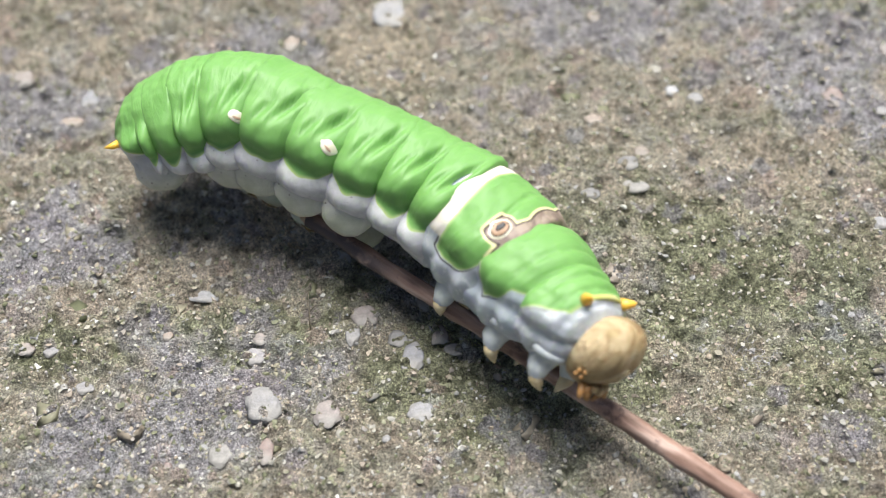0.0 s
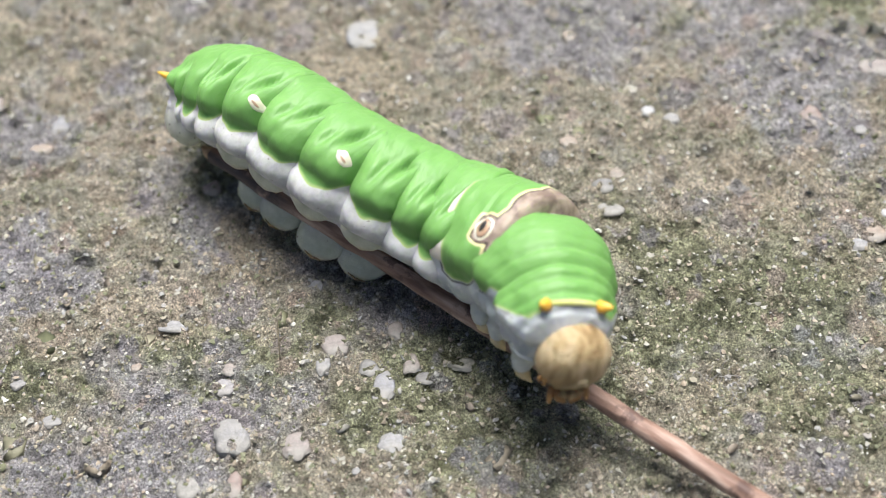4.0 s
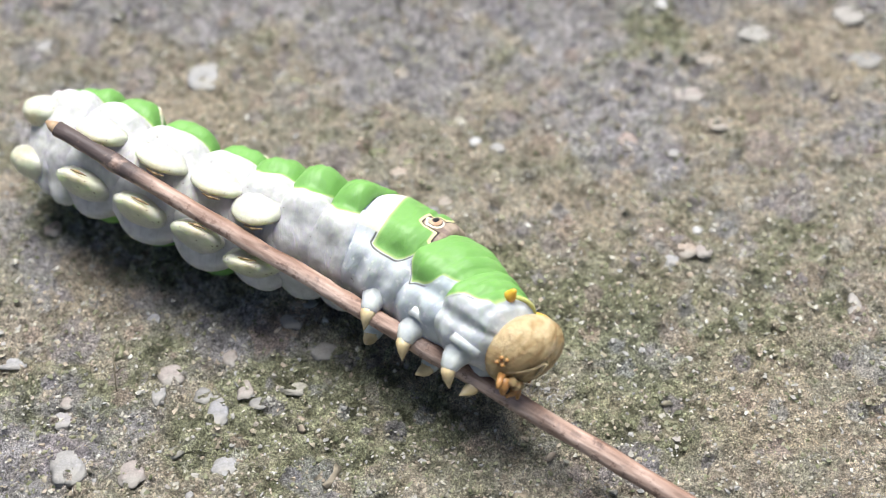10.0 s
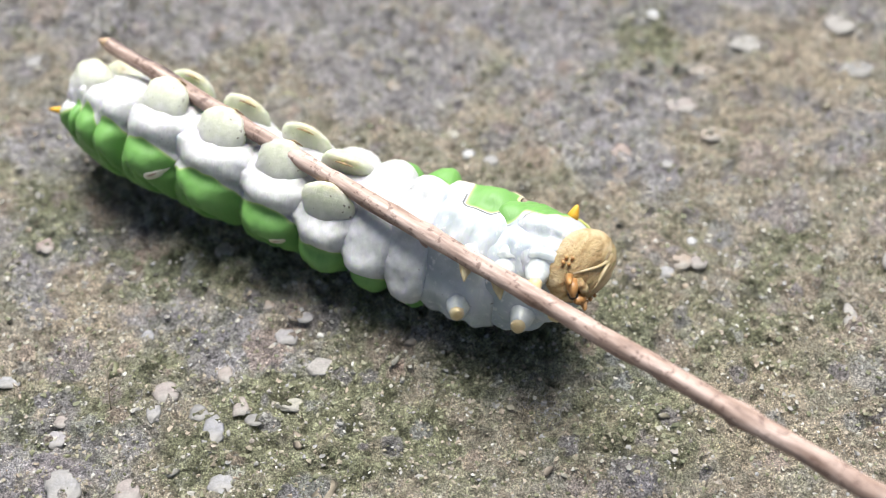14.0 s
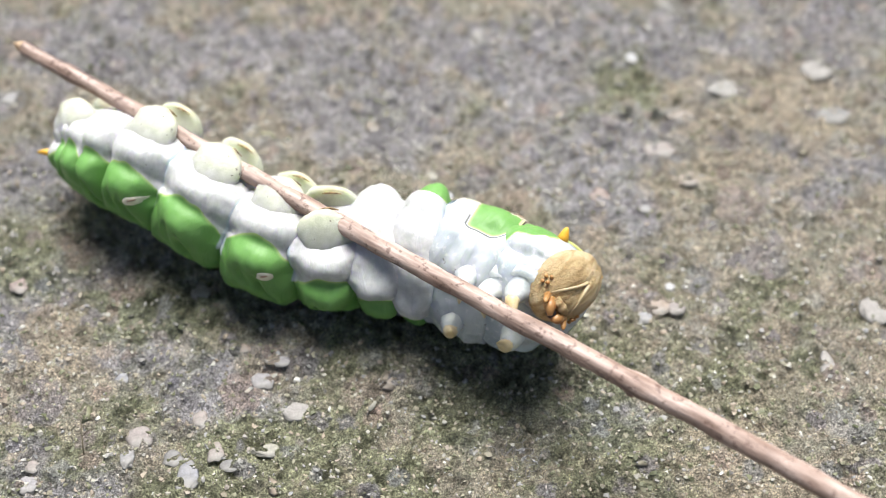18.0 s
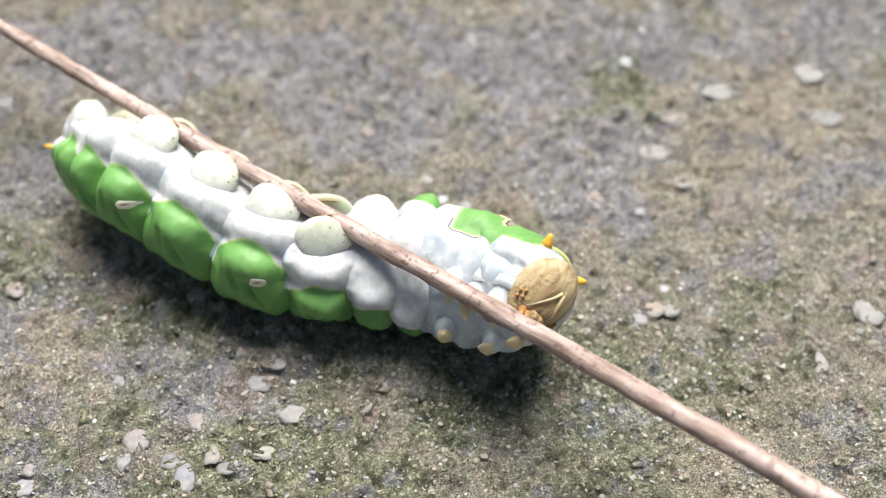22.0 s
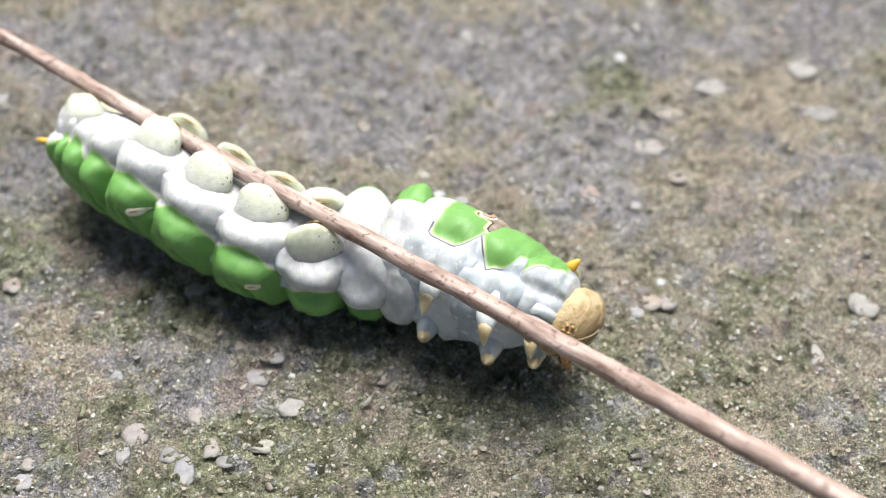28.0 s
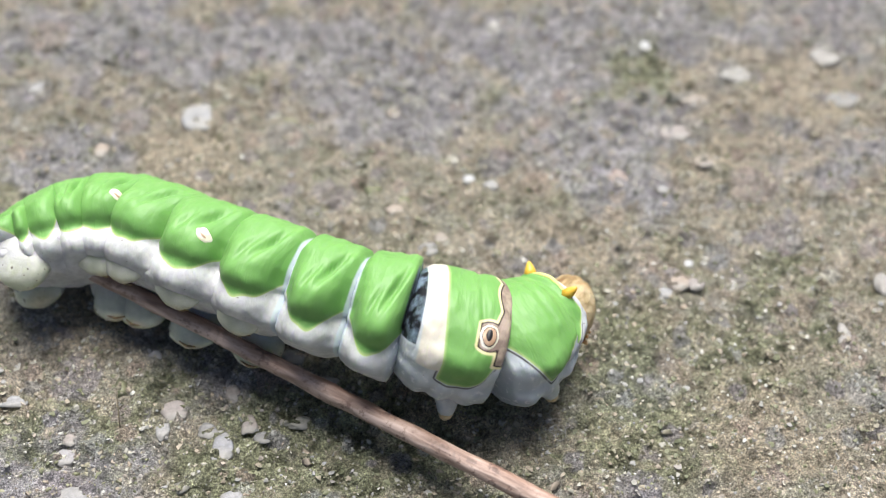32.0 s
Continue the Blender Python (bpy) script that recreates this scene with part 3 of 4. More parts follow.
pebble(23.4, 4.3, 0.65, 0.69, "bright", "white small pebble in the concrete")
pebble(41.4, 3.6, 1.64, 1.38, "pinkwhite", "whitish pink flat stone")
pebble(41.8, -2.4, 1.80, 1.01, "dark", "dark slate patch of stone")
pebble(27.2, -3.1, 1.31, 0.71, "tan", "brown flat stone sliver")
pebble(24.9, -7.1, 1.44, 1.03, "mauve", "mauve-brown flat pebble in the concrete")
pebble(31.8, 0.3, 1.82, 1.19, "grey", "dark grey worn stone")
pebble(22.6, -24.2, 1.03, 0.79, "orange", "orange-brown leaf-like chip in the concrete")
pebble(24.1, -24.2, 0.75, 0.79, "mauve", "greyish chip beside an orange one")
pebble(21.4, -25.2, 0.65, 0.56, "greyblue", "blue-grey small stone in the concrete")
pebble(35.5, -29.9, 0.59, 1.38, "pinkwhite", "pale elongated stone in the concrete")
pebble(40.4, -24.6, 1.22, 1.36, "pinkwhite", "pale lilac worn stone")
pebble(23.9, -21.9, 0.43, 0.46, "bright", "white quartz grain in the concrete")
pebble(26.9, -10.6, 0.85, 0.80, "orange", "rosy small stone in the concrete")
pebble(-29.9, -22.1, 0.75, 0.76, "red", "reddish stone in moss")
pebble(-34.8, -1.0, 0.95, 0.88, "white", "whitish stone in the concrete")


def scatter(name, count, small, big, power, flat, seed, label, near=0.0, sink=0.0):
    """Many loose grains as one mesh."""
    rs = np.random.RandomState(seed)
    bm = bmesh.new()
    bmesh.ops.create_icosphere(bm, subdivisions=1, radius=1.0)
    shape = np.array([v.co[:] for v in bm.verts])
    tris = np.array([[v.index for v in f.verts] for f in bm.faces])
    bm.free()
    x, y = rs.uniform(-64, 64, count), -54 + 80 * rs.rand(count) ** (1 + near)
    r = small + (big - small) * rs.rand(count) ** power
    pts = shape[None] * (1 + 1.3 * (rs.rand(count, len(shape), 1) - 0.5))
    pts = pts * np.stack([r * rs.uniform(0.75, 1.25, count), r * rs.uniform(0.75, 1.25, count), r * flat * rs.uniform(0.7, 1.3, count)], -1)[:, None]
    a = rs.uniform(0, 6.283, count)
    c, s_ = np.cos(a)[:, None], np.sin(a)[:, None]
    pts[..., 0], pts[..., 1] = pts[..., 0] * c - pts[..., 1] * s_, pts[..., 0] * s_ + pts[..., 1] * c
    pts += np.stack([x, y, height(x, y) - 0.35 * flat * r - sink], -1)[:, None]
    co = pts.reshape(-1, 3) * MM
    faces = (tris[None] + (np.arange(count) * len(shape))[:, None, None]).reshape(-1, 3)
    me = bpy.data.meshes.new(name)
    me.vertices.add(len(co))
    me.vertices.foreach_set("co", co.ravel())
    me.loops.add(faces.size)
    me.loops.foreach_set("vertex_index", faces.ravel())
    me.polygons.add(len(faces))
    me.polygons.foreach_set("loop_start", np.arange(0, faces.size, 3))
    me.polygons.foreach_set("use_smooth", np.full(len(faces), flat < 0.3))
    me.update(calc_edges=True)
    me.materials.append(GRIT)
    return tagged(new(name, me), label, name.replace("_", " "), kind="stuff")


scatter("sand_grains", 62000, 0.06, 0.24, 2.6, 0.55, 3, "fine pale and dark sand grains bound in moss", 0.35)
scatter("gravel", 420, 0.35, 0.95, 2.2, 0.10, 8, "small worn gravel embedded flush in the concrete", 0.2, 0.2)


# ---- small fibres ----
def fibres(name, x, y, count, reach, label, mat):
    rnd = random.Random(11)
    root = tagged(new(name), label, "fibre")
    root.location = Vector((x, y, 0)) * MM
    for i in range(count):
        a, b = rnd.uniform(0, 6.283), rnd.uniform(0, 6.283)
        px, py = rnd.gauss(0, reach * 0.6), rnd.gauss(0, reach * 0.6)
        st = []
        for k in range(9):
            st.append(((px, py, float(height(x + px, y + py)) + 0.18 + 0.12 * math.sin(k + i)), 0.018))
            px, py = px + 0.22 * math.cos(a), py + 0.22 * math.sin(a)
            a += 0.9 * math.sin(b + k * 0.7)
        tube("fibre", st, mat, root, "", 5)
    return root


THREAD = plain_skin("pale_thread", (0.34, 0.33, 0.32), (0.48, 0.46, 0.45), 0.6)
fibres("fibre_tuft", 10.4, -37.6, 16, 1.6, "tuft of fine whitish fibres on the concrete", THREAD)

STRAW = plain_skin("dark_straw", (0.055, 0.045, 0.03), (0.13, 0.11, 0.075), 0.7)
stalk = tagged(new("dry_stalk"), "thin dark dry stalk stuck in the moss", "stalk")
stalk.location = Vector((-22.0, -38.0, 0)) * MM
tube("stem", [((0, 0, -0.3), 0.07), ((-0.05, 0.5, 0.5), 0.06), ((-0.15, 1.3, 1.0), 0.06), ((-0.3, 2.2, 1.3), 0.05), ((-0.38, 2.9, 1.5), 0.03)], STRAW, stalk, "", 7, 0.2)
tube("side_shoot", [((-0.15, 1.3, 1.0), 0.05), ((0.25, 1.7, 1.2), 0.04), ((0.8, 1.8, 1.25), 0.02)], STRAW, stalk, "", 6, 0.2)

# ---- caterpillar ----
# Lengths of the body rings from the tail to the neck, in millimetres.
RINGS = [("anal_segment", 2.6), ("abdomen_segment", 1.2), ("abdomen_segment", 2.4), ("abdomen_segment", 2.8), ("abdomen_segment", 4.4),
         ("abdomen_segment", 5.2), ("abdomen_segment", 5.0), ("abdomen_segment", 4.4), ("abdomen_segment", 3.8), ("abdomen_segment", 3.4),
         ("thorax_segment", 6.0), ("thorax_segment", 5.0), ("neck_segment", 3.0)]
ENDS = np.concatenate([[0], np.cumsum([v for _, v in RINGS])])
MIDS = (ENDS[1:] + ENDS[:-1]) / 2
GIRTH_S = [0, 1.2, 2.4, 6, 11, 23, 32, 35.2, 39.7, 43.7, 46.7, 49.2, 51]
GIRTH_R = [1.6, 2.9, 3.5, 4.4, 4.6, 4.6, 4.7, 5.2, 5.4, 4.9, 4.1, 3.4, 2.8]


def ring_surface(k, y, deg):
    """A point of ring k in its own space (millimetres): y along the body, deg round it from the back."""
    half = RINGS[k][1] / 2
    u, s = y / half, MIDS[k] + y
    r = float(np.interp(s, GIRTH_S, GIRTH_R))
    a = abs((deg + 180) % 360 - 180)
    low = min(1.0, max(0.0, (a - 30) / 45)) * (1 - 0.9 * min(1.0, max(0.0, (a - 100) / 30)))
    fold = (0.035 + 0.21 * low if k > 2 else 0.008 + 0.015 * low) if k < 10 else 0.05
    if abs(u) <= 1:
        g = 1 - fold * abs(u) ** 4
    elif k == 12 and u > 0:
        g = (1 - fold) - 0.30 * (u - 1) - 0.9 * max(0.0, u - 1.35)
    else:
        steep = (1.3 if k == 9 and u > 0 else 0.5 - 0.28 * min(1.0, max(0.0, (a - 112) / 20))) if k < 10 else (2.0 if k == 10 and u > 0 else 0.42)
        g = (1 - fold) - steep * (abs(u) - 1) - 1.2 * max(0.0, abs(u) - 1.3)
    if k == 11 and u < -0.1:
        g -= 0.17 * min(1.0, (-0.1 - u) / 0.9) ** 1.6 * max(0.0, 1 - a / 130)
    lift = 0.0
    if k < 10:
        lift += 0.72 * math.exp(-(((a - 82) / 20) ** 2)) * max(0.0, 1 - u * u)
        lift += 0.70 * math.exp(-(((a - 121) / 13) ** 2)) * max(0.0, 1 - u * u)
        lift -= 0.30 * math.exp(-(((a - 103) / 7) ** 2))
        if k > 2:
            lift -= 0.75 * math.exp(-(((u - 0.45 + 0.012 * (a - 45)) / 0.13) ** 2)) * math.exp(-(((a - 48) / 20) ** 2))
            lift -= 0.45 * math.exp(-(((u + 0.30 + 0.010 * (a - 70)) / 0.12) ** 2)) * math.exp(-(((a - 66) / 13) ** 2))
            lift += 0.05 * math.cos(u * 7.5) * math.exp(-(((a - 15) / 30) ** 2))
    else:
        if k == 12 or (k == 11 and u > 0.25):
            lift -= 0.20 * (0.5 + 0.5 * math.sin(s * 5.6 + 0.02 * a)) ** 2 * max(0.0, 1 - a / 120)
        if k == 10:
            lift -= 0.22 * math.exp(-(((u - 0.12 - 0.004 * a) / 0.07) ** 2)) * math.exp(-(((a - 40) / 35) ** 2))
        lift += 0.16 * math.sin(y * 3.1 + 0.02 * a) * math.exp(-(((a - 135) / 28) ** 2)) * max(0.0, 1.2 - u * u)
        lift -= 0.25 * math.exp(-(((a - 108) / 8) ** 2))
        lift += 0.25 * math.exp(-(((a - 85) / 14) ** 2)) * max(0.0, 1 - u * u)
    t = radians(deg)
    q = Vector((math.sin(t), 0, math.cos(t)))
    lift += (0.14 + 0.16 * low) * noise.noise(q * 2.2 + Vector((0, s * 0.45, k * 3.1))) + 0.07 * noise.noise(q * 6 + Vector((0, s * 1.6, 9)))
    wide, tall = (1.0, 0.98) if k < 10 else (1.02, 0.92)
    flat = 1 - 0.10 * max(0.0, (a - 130) / 50)
    p = Vector((math.sin(t) * wide, 0, math.cos(t) * tall * flat)) * (r * g + lift)
    p.y = y
    return p


def pigment(k, y, deg):
    """Signed distances in millimetres: inside green, cream band, brown band, black fold; and how blue-grey the pale skin is."""
    half = RINGS[k][1] / 2
    u, s = y / half, MIDS[k] + y
    a = abs((deg + 180) % 360 - 180)
    r = float(np.interp(s, GIRTH_S, GIRTH_R))
    arc = radians(1) * r
    cream, brown, blue, dark, pale = -5.0, -5.0, 0.05 if k < 8 else 0.15, -5.0, -5.0
    wave = 4.5 * noise.noise(Vector((s * 0.9, k, 0.3)))
    if k == 0:
        green = (84 + 14 * u - a) * arc
    elif k < 10:
        green = (110 - 15 * u * u + wave - a) * arc
        if k > 6:
            pale = (abs(u) - 1.2) * half
        elif k > 3:
            pale = min((abs(u) - 1.2) * half, (a - 62) * arc)
        if k == 9:
            dark = min((u - 1.03) * half, (84 - a) * arc, (a - 4) * arc)
            blue = max(blue, min(1.0, (u - 0.75) * 4))
    elif k == 10:
        back = -half + 1.05 + 0.012 * max(0, min(a, 90) - 35)
        hem = min(0.62, max(0.0, abs(u + 0.05) - 0.25))
        green = min((112 - 62 * hem * hem + wave - a) * arc, y - back, 9)
        cream = min(y + half + 0.3 - 0.004 * max(0, a - 35), back - y, (100 - a) * arc)
        crest = 0.32 * abs(math.sin(radians(deg) * 5)) * (1 if a < 52 else 0)
        eye = 1.2 - math.hypot(y - 1.55, (a - 60) * arc)
        brown = max(min(y - 2.3 + crest, (84 - a) * arc), min(eye, y - 0.8))
        dark = min(-half - 0.3 - y, (84 - a) * arc)
        if a > 84:
            green = min(green, 2.5 - 0.02 * (a - 84) - y)
        blue = 0.75
    elif k == 11:
        corner = min(0.55, max(0.0, abs(u + 0.15) - 0.2))
        green = min((110 - 70 * corner * corner - 6 * u + wave - a) * arc, y + half + 0.5 - 0.04 * max(0, a - 48), 9)
        brown = -5.0
        blue = 1.0
    else:
        green = min((80 - 16 * u + wave - a) * arc, 9, (1.05 - u) * half)
        blue = 0.55
    return green, cream, brown, blue, dark, pale


def ring_mesh(k, parent):
    name, length = RINGS[k]
    half = length / 2
    back = 1.0 if k == 0 else 1.5
    fore = 1.9 if k == 12 else (1.07 if k == 10 else 1.5)
    rows, cols = (56 if k > 9 else 36), 144
    verts, f_green, f_cream, f_brown, f_blue, f_dark, f_pale = [], [], [], [], [], [], []
    for i in range(rows):
        u = -back + (back + fore) * i / (rows - 1)
        for j in range(cols):
            deg = 360 * j / cols
            verts.append(ring_surface(k, u * half, deg) * MM)
            g, c, b, w, d, e = pigment(k, u * half, deg)
            f_green.append(min(1, max(0, 0.5 + g / 10)))
            f_cream.append(min(1, max(0, 0.5 + c / 10)))
            f_brown.append(min(1, max(0, 0.5 + b / 10)))
            f_blue.append(w)
            f_dark.append(min(1, max(0, 0.5 + d / 10)))
            f_pale.append(min(1, max(0, 0.5 + e / 10)))
    faces = grid_faces(rows, cols)
    for end in (0, rows - 1):
        ring = [end * cols + j for j in range(cols)]
        mid = sum((Vector(verts[v]) for v in ring), Vector()) / cols
        if k == 0 and end == 0:
            mid.y -= 0.9 * MM
        c = len(verts)
        verts.append(mid)
        for f in (f_green, f_cream, f_brown, f_blue, f_dark, f_pale):
            f.append(f[ring[0]])
        for j in range(cols):
            e = (ring[j], ring[(j + 1) % cols], c) if end else (ring[(j + 1) % cols], ring[j], c)
            faces.append(e)
    return mesh_object(name, verts, faces, SKIN, parent, "", dict(green=f_green, cream=f_cream, brown=f_brown, bluish=f_blue, black=f_dark, membrane=f_pale))


def patch(name, k, y, deg, ry, ra, mat, parent, raise_by=0.05, label="", turn=0.0, ragged=0.12, seed=0):
    """A thin mark that follows the skin of ring k: an oval ry by ra millimetres."""
    r = float(np.interp(MIDS[k] + y, GIRTH_S, GIRTH_R))
    verts, faces = [], []
    rings, sides = 4, 20
    for i in range(rings + 1):
        for j in range(sides):
            t = 2 * math.pi * j / sides
            w = i / rings * (1 + ragged * noise.noise(Vector((math.cos(t) * 1.5, math.sin(t) * 1.5, seed))))
            dy, da = ry * w * math.cos(t), ra * w * math.sin(t)
            c, s_ = math.cos(radians(turn)), math.sin(radians(turn))
            dy, da = dy * c - da * s_, dy * s_ + da * c
            p = ring_surface(k, y + dy, deg + math.degrees(da / r))
            n = Vector((p.x, 0, p.z)).normalized()
            verts.append((p + n * (raise_by if i < rings else -0.08)) * MM)
    faces = grid_faces(rings + 1, sides)
    return mesh_object(name, verts, faces, mat, parent, label)


def lobe(name, line, wide, thick, mat, parent, label, seed):
    """A soft flattened leg: a skirt that hangs from the flank and narrows to a rounded foot, along a bent line of three points."""
    p0, p1, p2 = (Vector(p) for p in line)
    verts, along, rows, cols = [], [], 22, 28
    for i in range(rows):
        u = i / (rows - 1)
        at = p0 * (1 - u) ** 2 + p1 * 2 * u * (1 - u) + p2 * u * u
        way = ((p1 - p0) * (1 - u) + (p2 - p1) * u).normalized()
        across = (Vector((0, 1, 0)) - way * way.y).normalized()
        out = way.cross(across)
        w = wide[0] + (wide[1] - wide[0]) * min(1.0, u / 0.5) ** 0.8 + 0.10 * math.sin(u * 11 + seed)
        t_ = thick[0] + (thick[1] - thick[0]) * u
        g = max(0.01, 1 - (max(0.0, u - 0.45) / 0.55) ** 2.6) ** 0.5
        for j in range(cols):
            t = 2 * math.pi * j / cols
            q = across * (w * g * math.cos(t)) + out * (t_ * g ** 0.7 * math.sin(t))
            verts.append((at + q * (1 + 0.10 * noise.noise(q * 0.9 + Vector((seed * 3.1, u * 3, 0))) + 0.05 * noise.noise(q * 2.5 + Vector((seed, u * 9, 4))))) * MM)
            along.append(u)
    faces = grid_faces(rows, cols)
    verts.append(p2 * MM)
    along.append(1.0)
    n = rows * cols
    faces += [(n, n - cols + j, n - cols + (j + 1) % cols) for j in range(cols)]
    return mesh_object(name, verts, faces, mat, parent, label, dict(along=along))


RIGHT_PROLEGS, LEFT_PROLEGS = [], []


def caterpillar():
    root = tagged(new("caterpillar"), "bright green swallowtail caterpillar with white belly clinging to a twig", "caterpillar")
    rings = [ring_mesh(k, root) for k in range(len(RINGS))]
    for k in (4, 6):  # pale oval marks on the flank
        for side in (-1, 1):
            m = patch("flank_mark", k, 1.4, side * 74, 0.85, 0.48, CREAM, rings[k], label="cream oval flank mark", turn=side * 25, ragged=0.3, seed=k)
            patch("mark_centre", k, 1.4, side * 75, 0.40, 0.10, TAN, m, 0.08, turn=side * 25)
    for side in (-1, 1):  # eyespots
        y = 1.55
        e = patch("eyespot", 10, y, side * 60, 0.85, 1.08, CREAM, rings[10], 0.06, "eyespot with cream rim and dark pupil")
        patch("eyespot_ring", 10, y, side * 60, 0.73, 0.96, DARK, e, 0.085)
        patch("eyespot_iris", 10, y, side * 60, 0.66, 0.88, TAN, e, 0.11)
        patch("pupil", 10, y - 0.05, side * 59, 0.30, 0.56, DARK, e, 0.135)
    for k in (4, 5, 6, 7):  # prolegs
        for side in (-1, 1):
            tip = -5.95
            p = lobe("proleg", ((1.6 * side, -0.3, -1.4), (2.45 * side, -0.1, -3.7), (1.2 * side, 0.3, tip)), (2.7, 2.2), (1.9, 0.5), PROLEG, rings[k], "translucent white proleg", k + side * 0.5)
            (RIGHT_PROLEGS if side > 0 else LEFT_PROLEGS).append(p)
            tube("crochet_pad", [((0.93 * side, -0.45, tip + 0.30), 0.04), ((0.85 * side, 0.3, tip + 0.14), 0.10), ((0.93 * side, 1.05, tip + 0.30), 0.04)], HOOKS, p, "brown row of gripping hooks", 8, 0.9, k)
    for side in (-1, 1):  # anal claspers
        p = lobe("anal_clasper", ((1.6 * side, 1.4, -0.4), (2.6 * side, 1.2, -2.8), (1.3 * side, 1.4, -4.1)), (2.2, 2.0), (1.7, 1.2), PROLEG, rings[0], "pale grey anal clasper", side)
        tube("tail_horn", [((2.5 * side, -0.9, 0.55), 0.32), ((2.8 * side, -1.3, 0.6), 0.24), ((3.0 * side, -1.8, 0.7), 0.05)], HORN, rings[0], "short yellow tail horn", 10)
    for k, reach in ((10, 2.2), (11, 2.2), (12, 2.2)):  # true legs
        for side in (-1, 1):
            r = float(np.interp(MIDS[k], GIRTH_S, GIRTH_R))
            base = Vector((1.9 * side * r / 5, 0.4, -r * 0.72))
            q = [base, base + Vector((0.25 * side, 0.15, -0.35 * reach)), base + Vector((0.1 * side, 0.35, -0.75 * reach)), base + Vector((-0.45 * side, 0.5, -1.0 * reach))]
            leg = tube("true_leg", [(base + Vector((0, 0, 0.9)), 1.7), (base + Vector((0, 0, 0.25)), 1.45), (q[0], 1.1), (q[1], 0.85), (q[1].lerp(q[2], 0.6), 0.66), (q[2], 0.42)], COXA, rings[k], "pale jointed leg with yellow claw", 12, 0.15, k)
            tube("claw", [(q[1].lerp(q[2], 0.55), 0.6), (q[2], 0.54), (q[2].lerp(q[3], 0.6), 0.40), (q[3], 0.25), (q[3] + Vector((-0.3 * side, 0.1, -0.3)), 0.06)], LEG, leg, "yellow-tan claw", 10)
    collar = [(Vector((math.sin(radians(a)) * 3.1, 1.3 + 0.25 * math.cos(radians(a * 3)), math.cos(radians(a)) * 2.95)), 0.2) for a in range(-52, 53, 8)]
    tube("collar_rim", collar, LIME, rings[12], "yellowish rim of the neck shield", 10, 0.25)
    for side in (-1, 1):
        tube("neck_horn", [((1.75 * side, 1.2, 2.3), 0.52), ((2.05 * side, 1.55, 2.62), 0.40), ((2.35 * side, 1.85, 2.92), 0.2), ((2.45 * side, 1.95, 3.02), 0.05)], HORN, rings[12], "yellow neck horn", 12, 0.15)
    head = caterpillar_head(root)
    return root, rings, head


def caterpillar_head(root):
    verts, rows, cols = [], 25, 40
    for i in range(rows):
        lat = math.pi * i / (rows - 1)
        for j in range(cols):
            lon = 2 * math.pi * j / cols
            d = Vector((math.sin(lat) * math.sin(lon), math.cos(lat), math.sin(lat) * math.cos(lon)))
            p = Vector((d.x * 2.45, d.y * 2.15, d.z * 3.05))
            groove = math.exp(-((d.x / 0.10) ** 2)) * max(0, d.y * 0.5 + 0.5) * (1 if d.z > -0.2 else 0)
            tri = math.exp(-(((abs(d.x) - 0.32 * (0.35 - d.z)) / 0.06) ** 2)) * (1 if -0.65 < d.z < 0.35 and d.y > 0 else 0)
            p *= 1 - 0.07 * groove - 0.05 * tri + 0.03 * noise.noise(d * 5)
            if d.z < -0.55:
                p.y += 0.35 * (-0.55 - d.z) * 2
            verts.append(p * MM)
    head = mesh_object("head", verts, grid_faces(rows, cols), HEAD, root, "tan-brown wrinkled head capsule")
    for side in (-1, 1):
        for x, y, z in ((2.0, 1.35, -0.7), (2.2, 1.05, -0.95), (1.9, 1.45, -1.2), (2.1, 1.1, -1.4)):
            tube("ocellus", [((x * side * 0.93, y * 0.93, z * 0.95), 0.14), ((x * side, y * 1.02, z), 0.15), ((x * side * 1.02, y * 1.06, z * 1.01), 0.05)], MOUTH, head, "", 8)
        tube("antenna", [((1.15 * side, 1.6, -1.7), 0.3), ((1.3 * side, 2.2, -2.1), 0.22), ((1.35 * side, 2.5, -2.3), 0.1)], MOUTH, head, "", 8)
        tube("mandible", [((0.75 * side, 1.7, -1.75), 0.5), ((0.55 * side, 2.2, -2.2), 0.42), ((0.2 * side, 2.45, -2.55), 0.18)], MOUTH, head, "orange mandible", 10)
        ridge = [Vector((0.08 * side, 1.92, 1.15)), Vector((0.42 * side, 2.05, 0.35)), Vector((0.85 * side, 1.95, -0.55)), Vector((1.15 * side, 1.62, -1.35))]
        tube("adfrontal_ridge", [(q, 0.15 - 0.02 * i) for i, q in enumerate(ridge)], RIDGE, head, "pale line framing the face", 8, 0.3)
    tube("labrum", [((-0.75, 2.0, -1.45), 0.3), ((0, 2.25, -1.5), 0.4), ((0.75, 2.0, -1.45), 0.3)], HEAD, head, "", 10)
    tube("mouth", [((-0.3, 1.9, -2.3), 0.3), ((0, 2.1, -2.35), 0.38), ((0.3, 1.9, -2.3), 0.3)], DARK, head, "", 10)
    return head


ROOT, BODY, FACE = caterpillar()


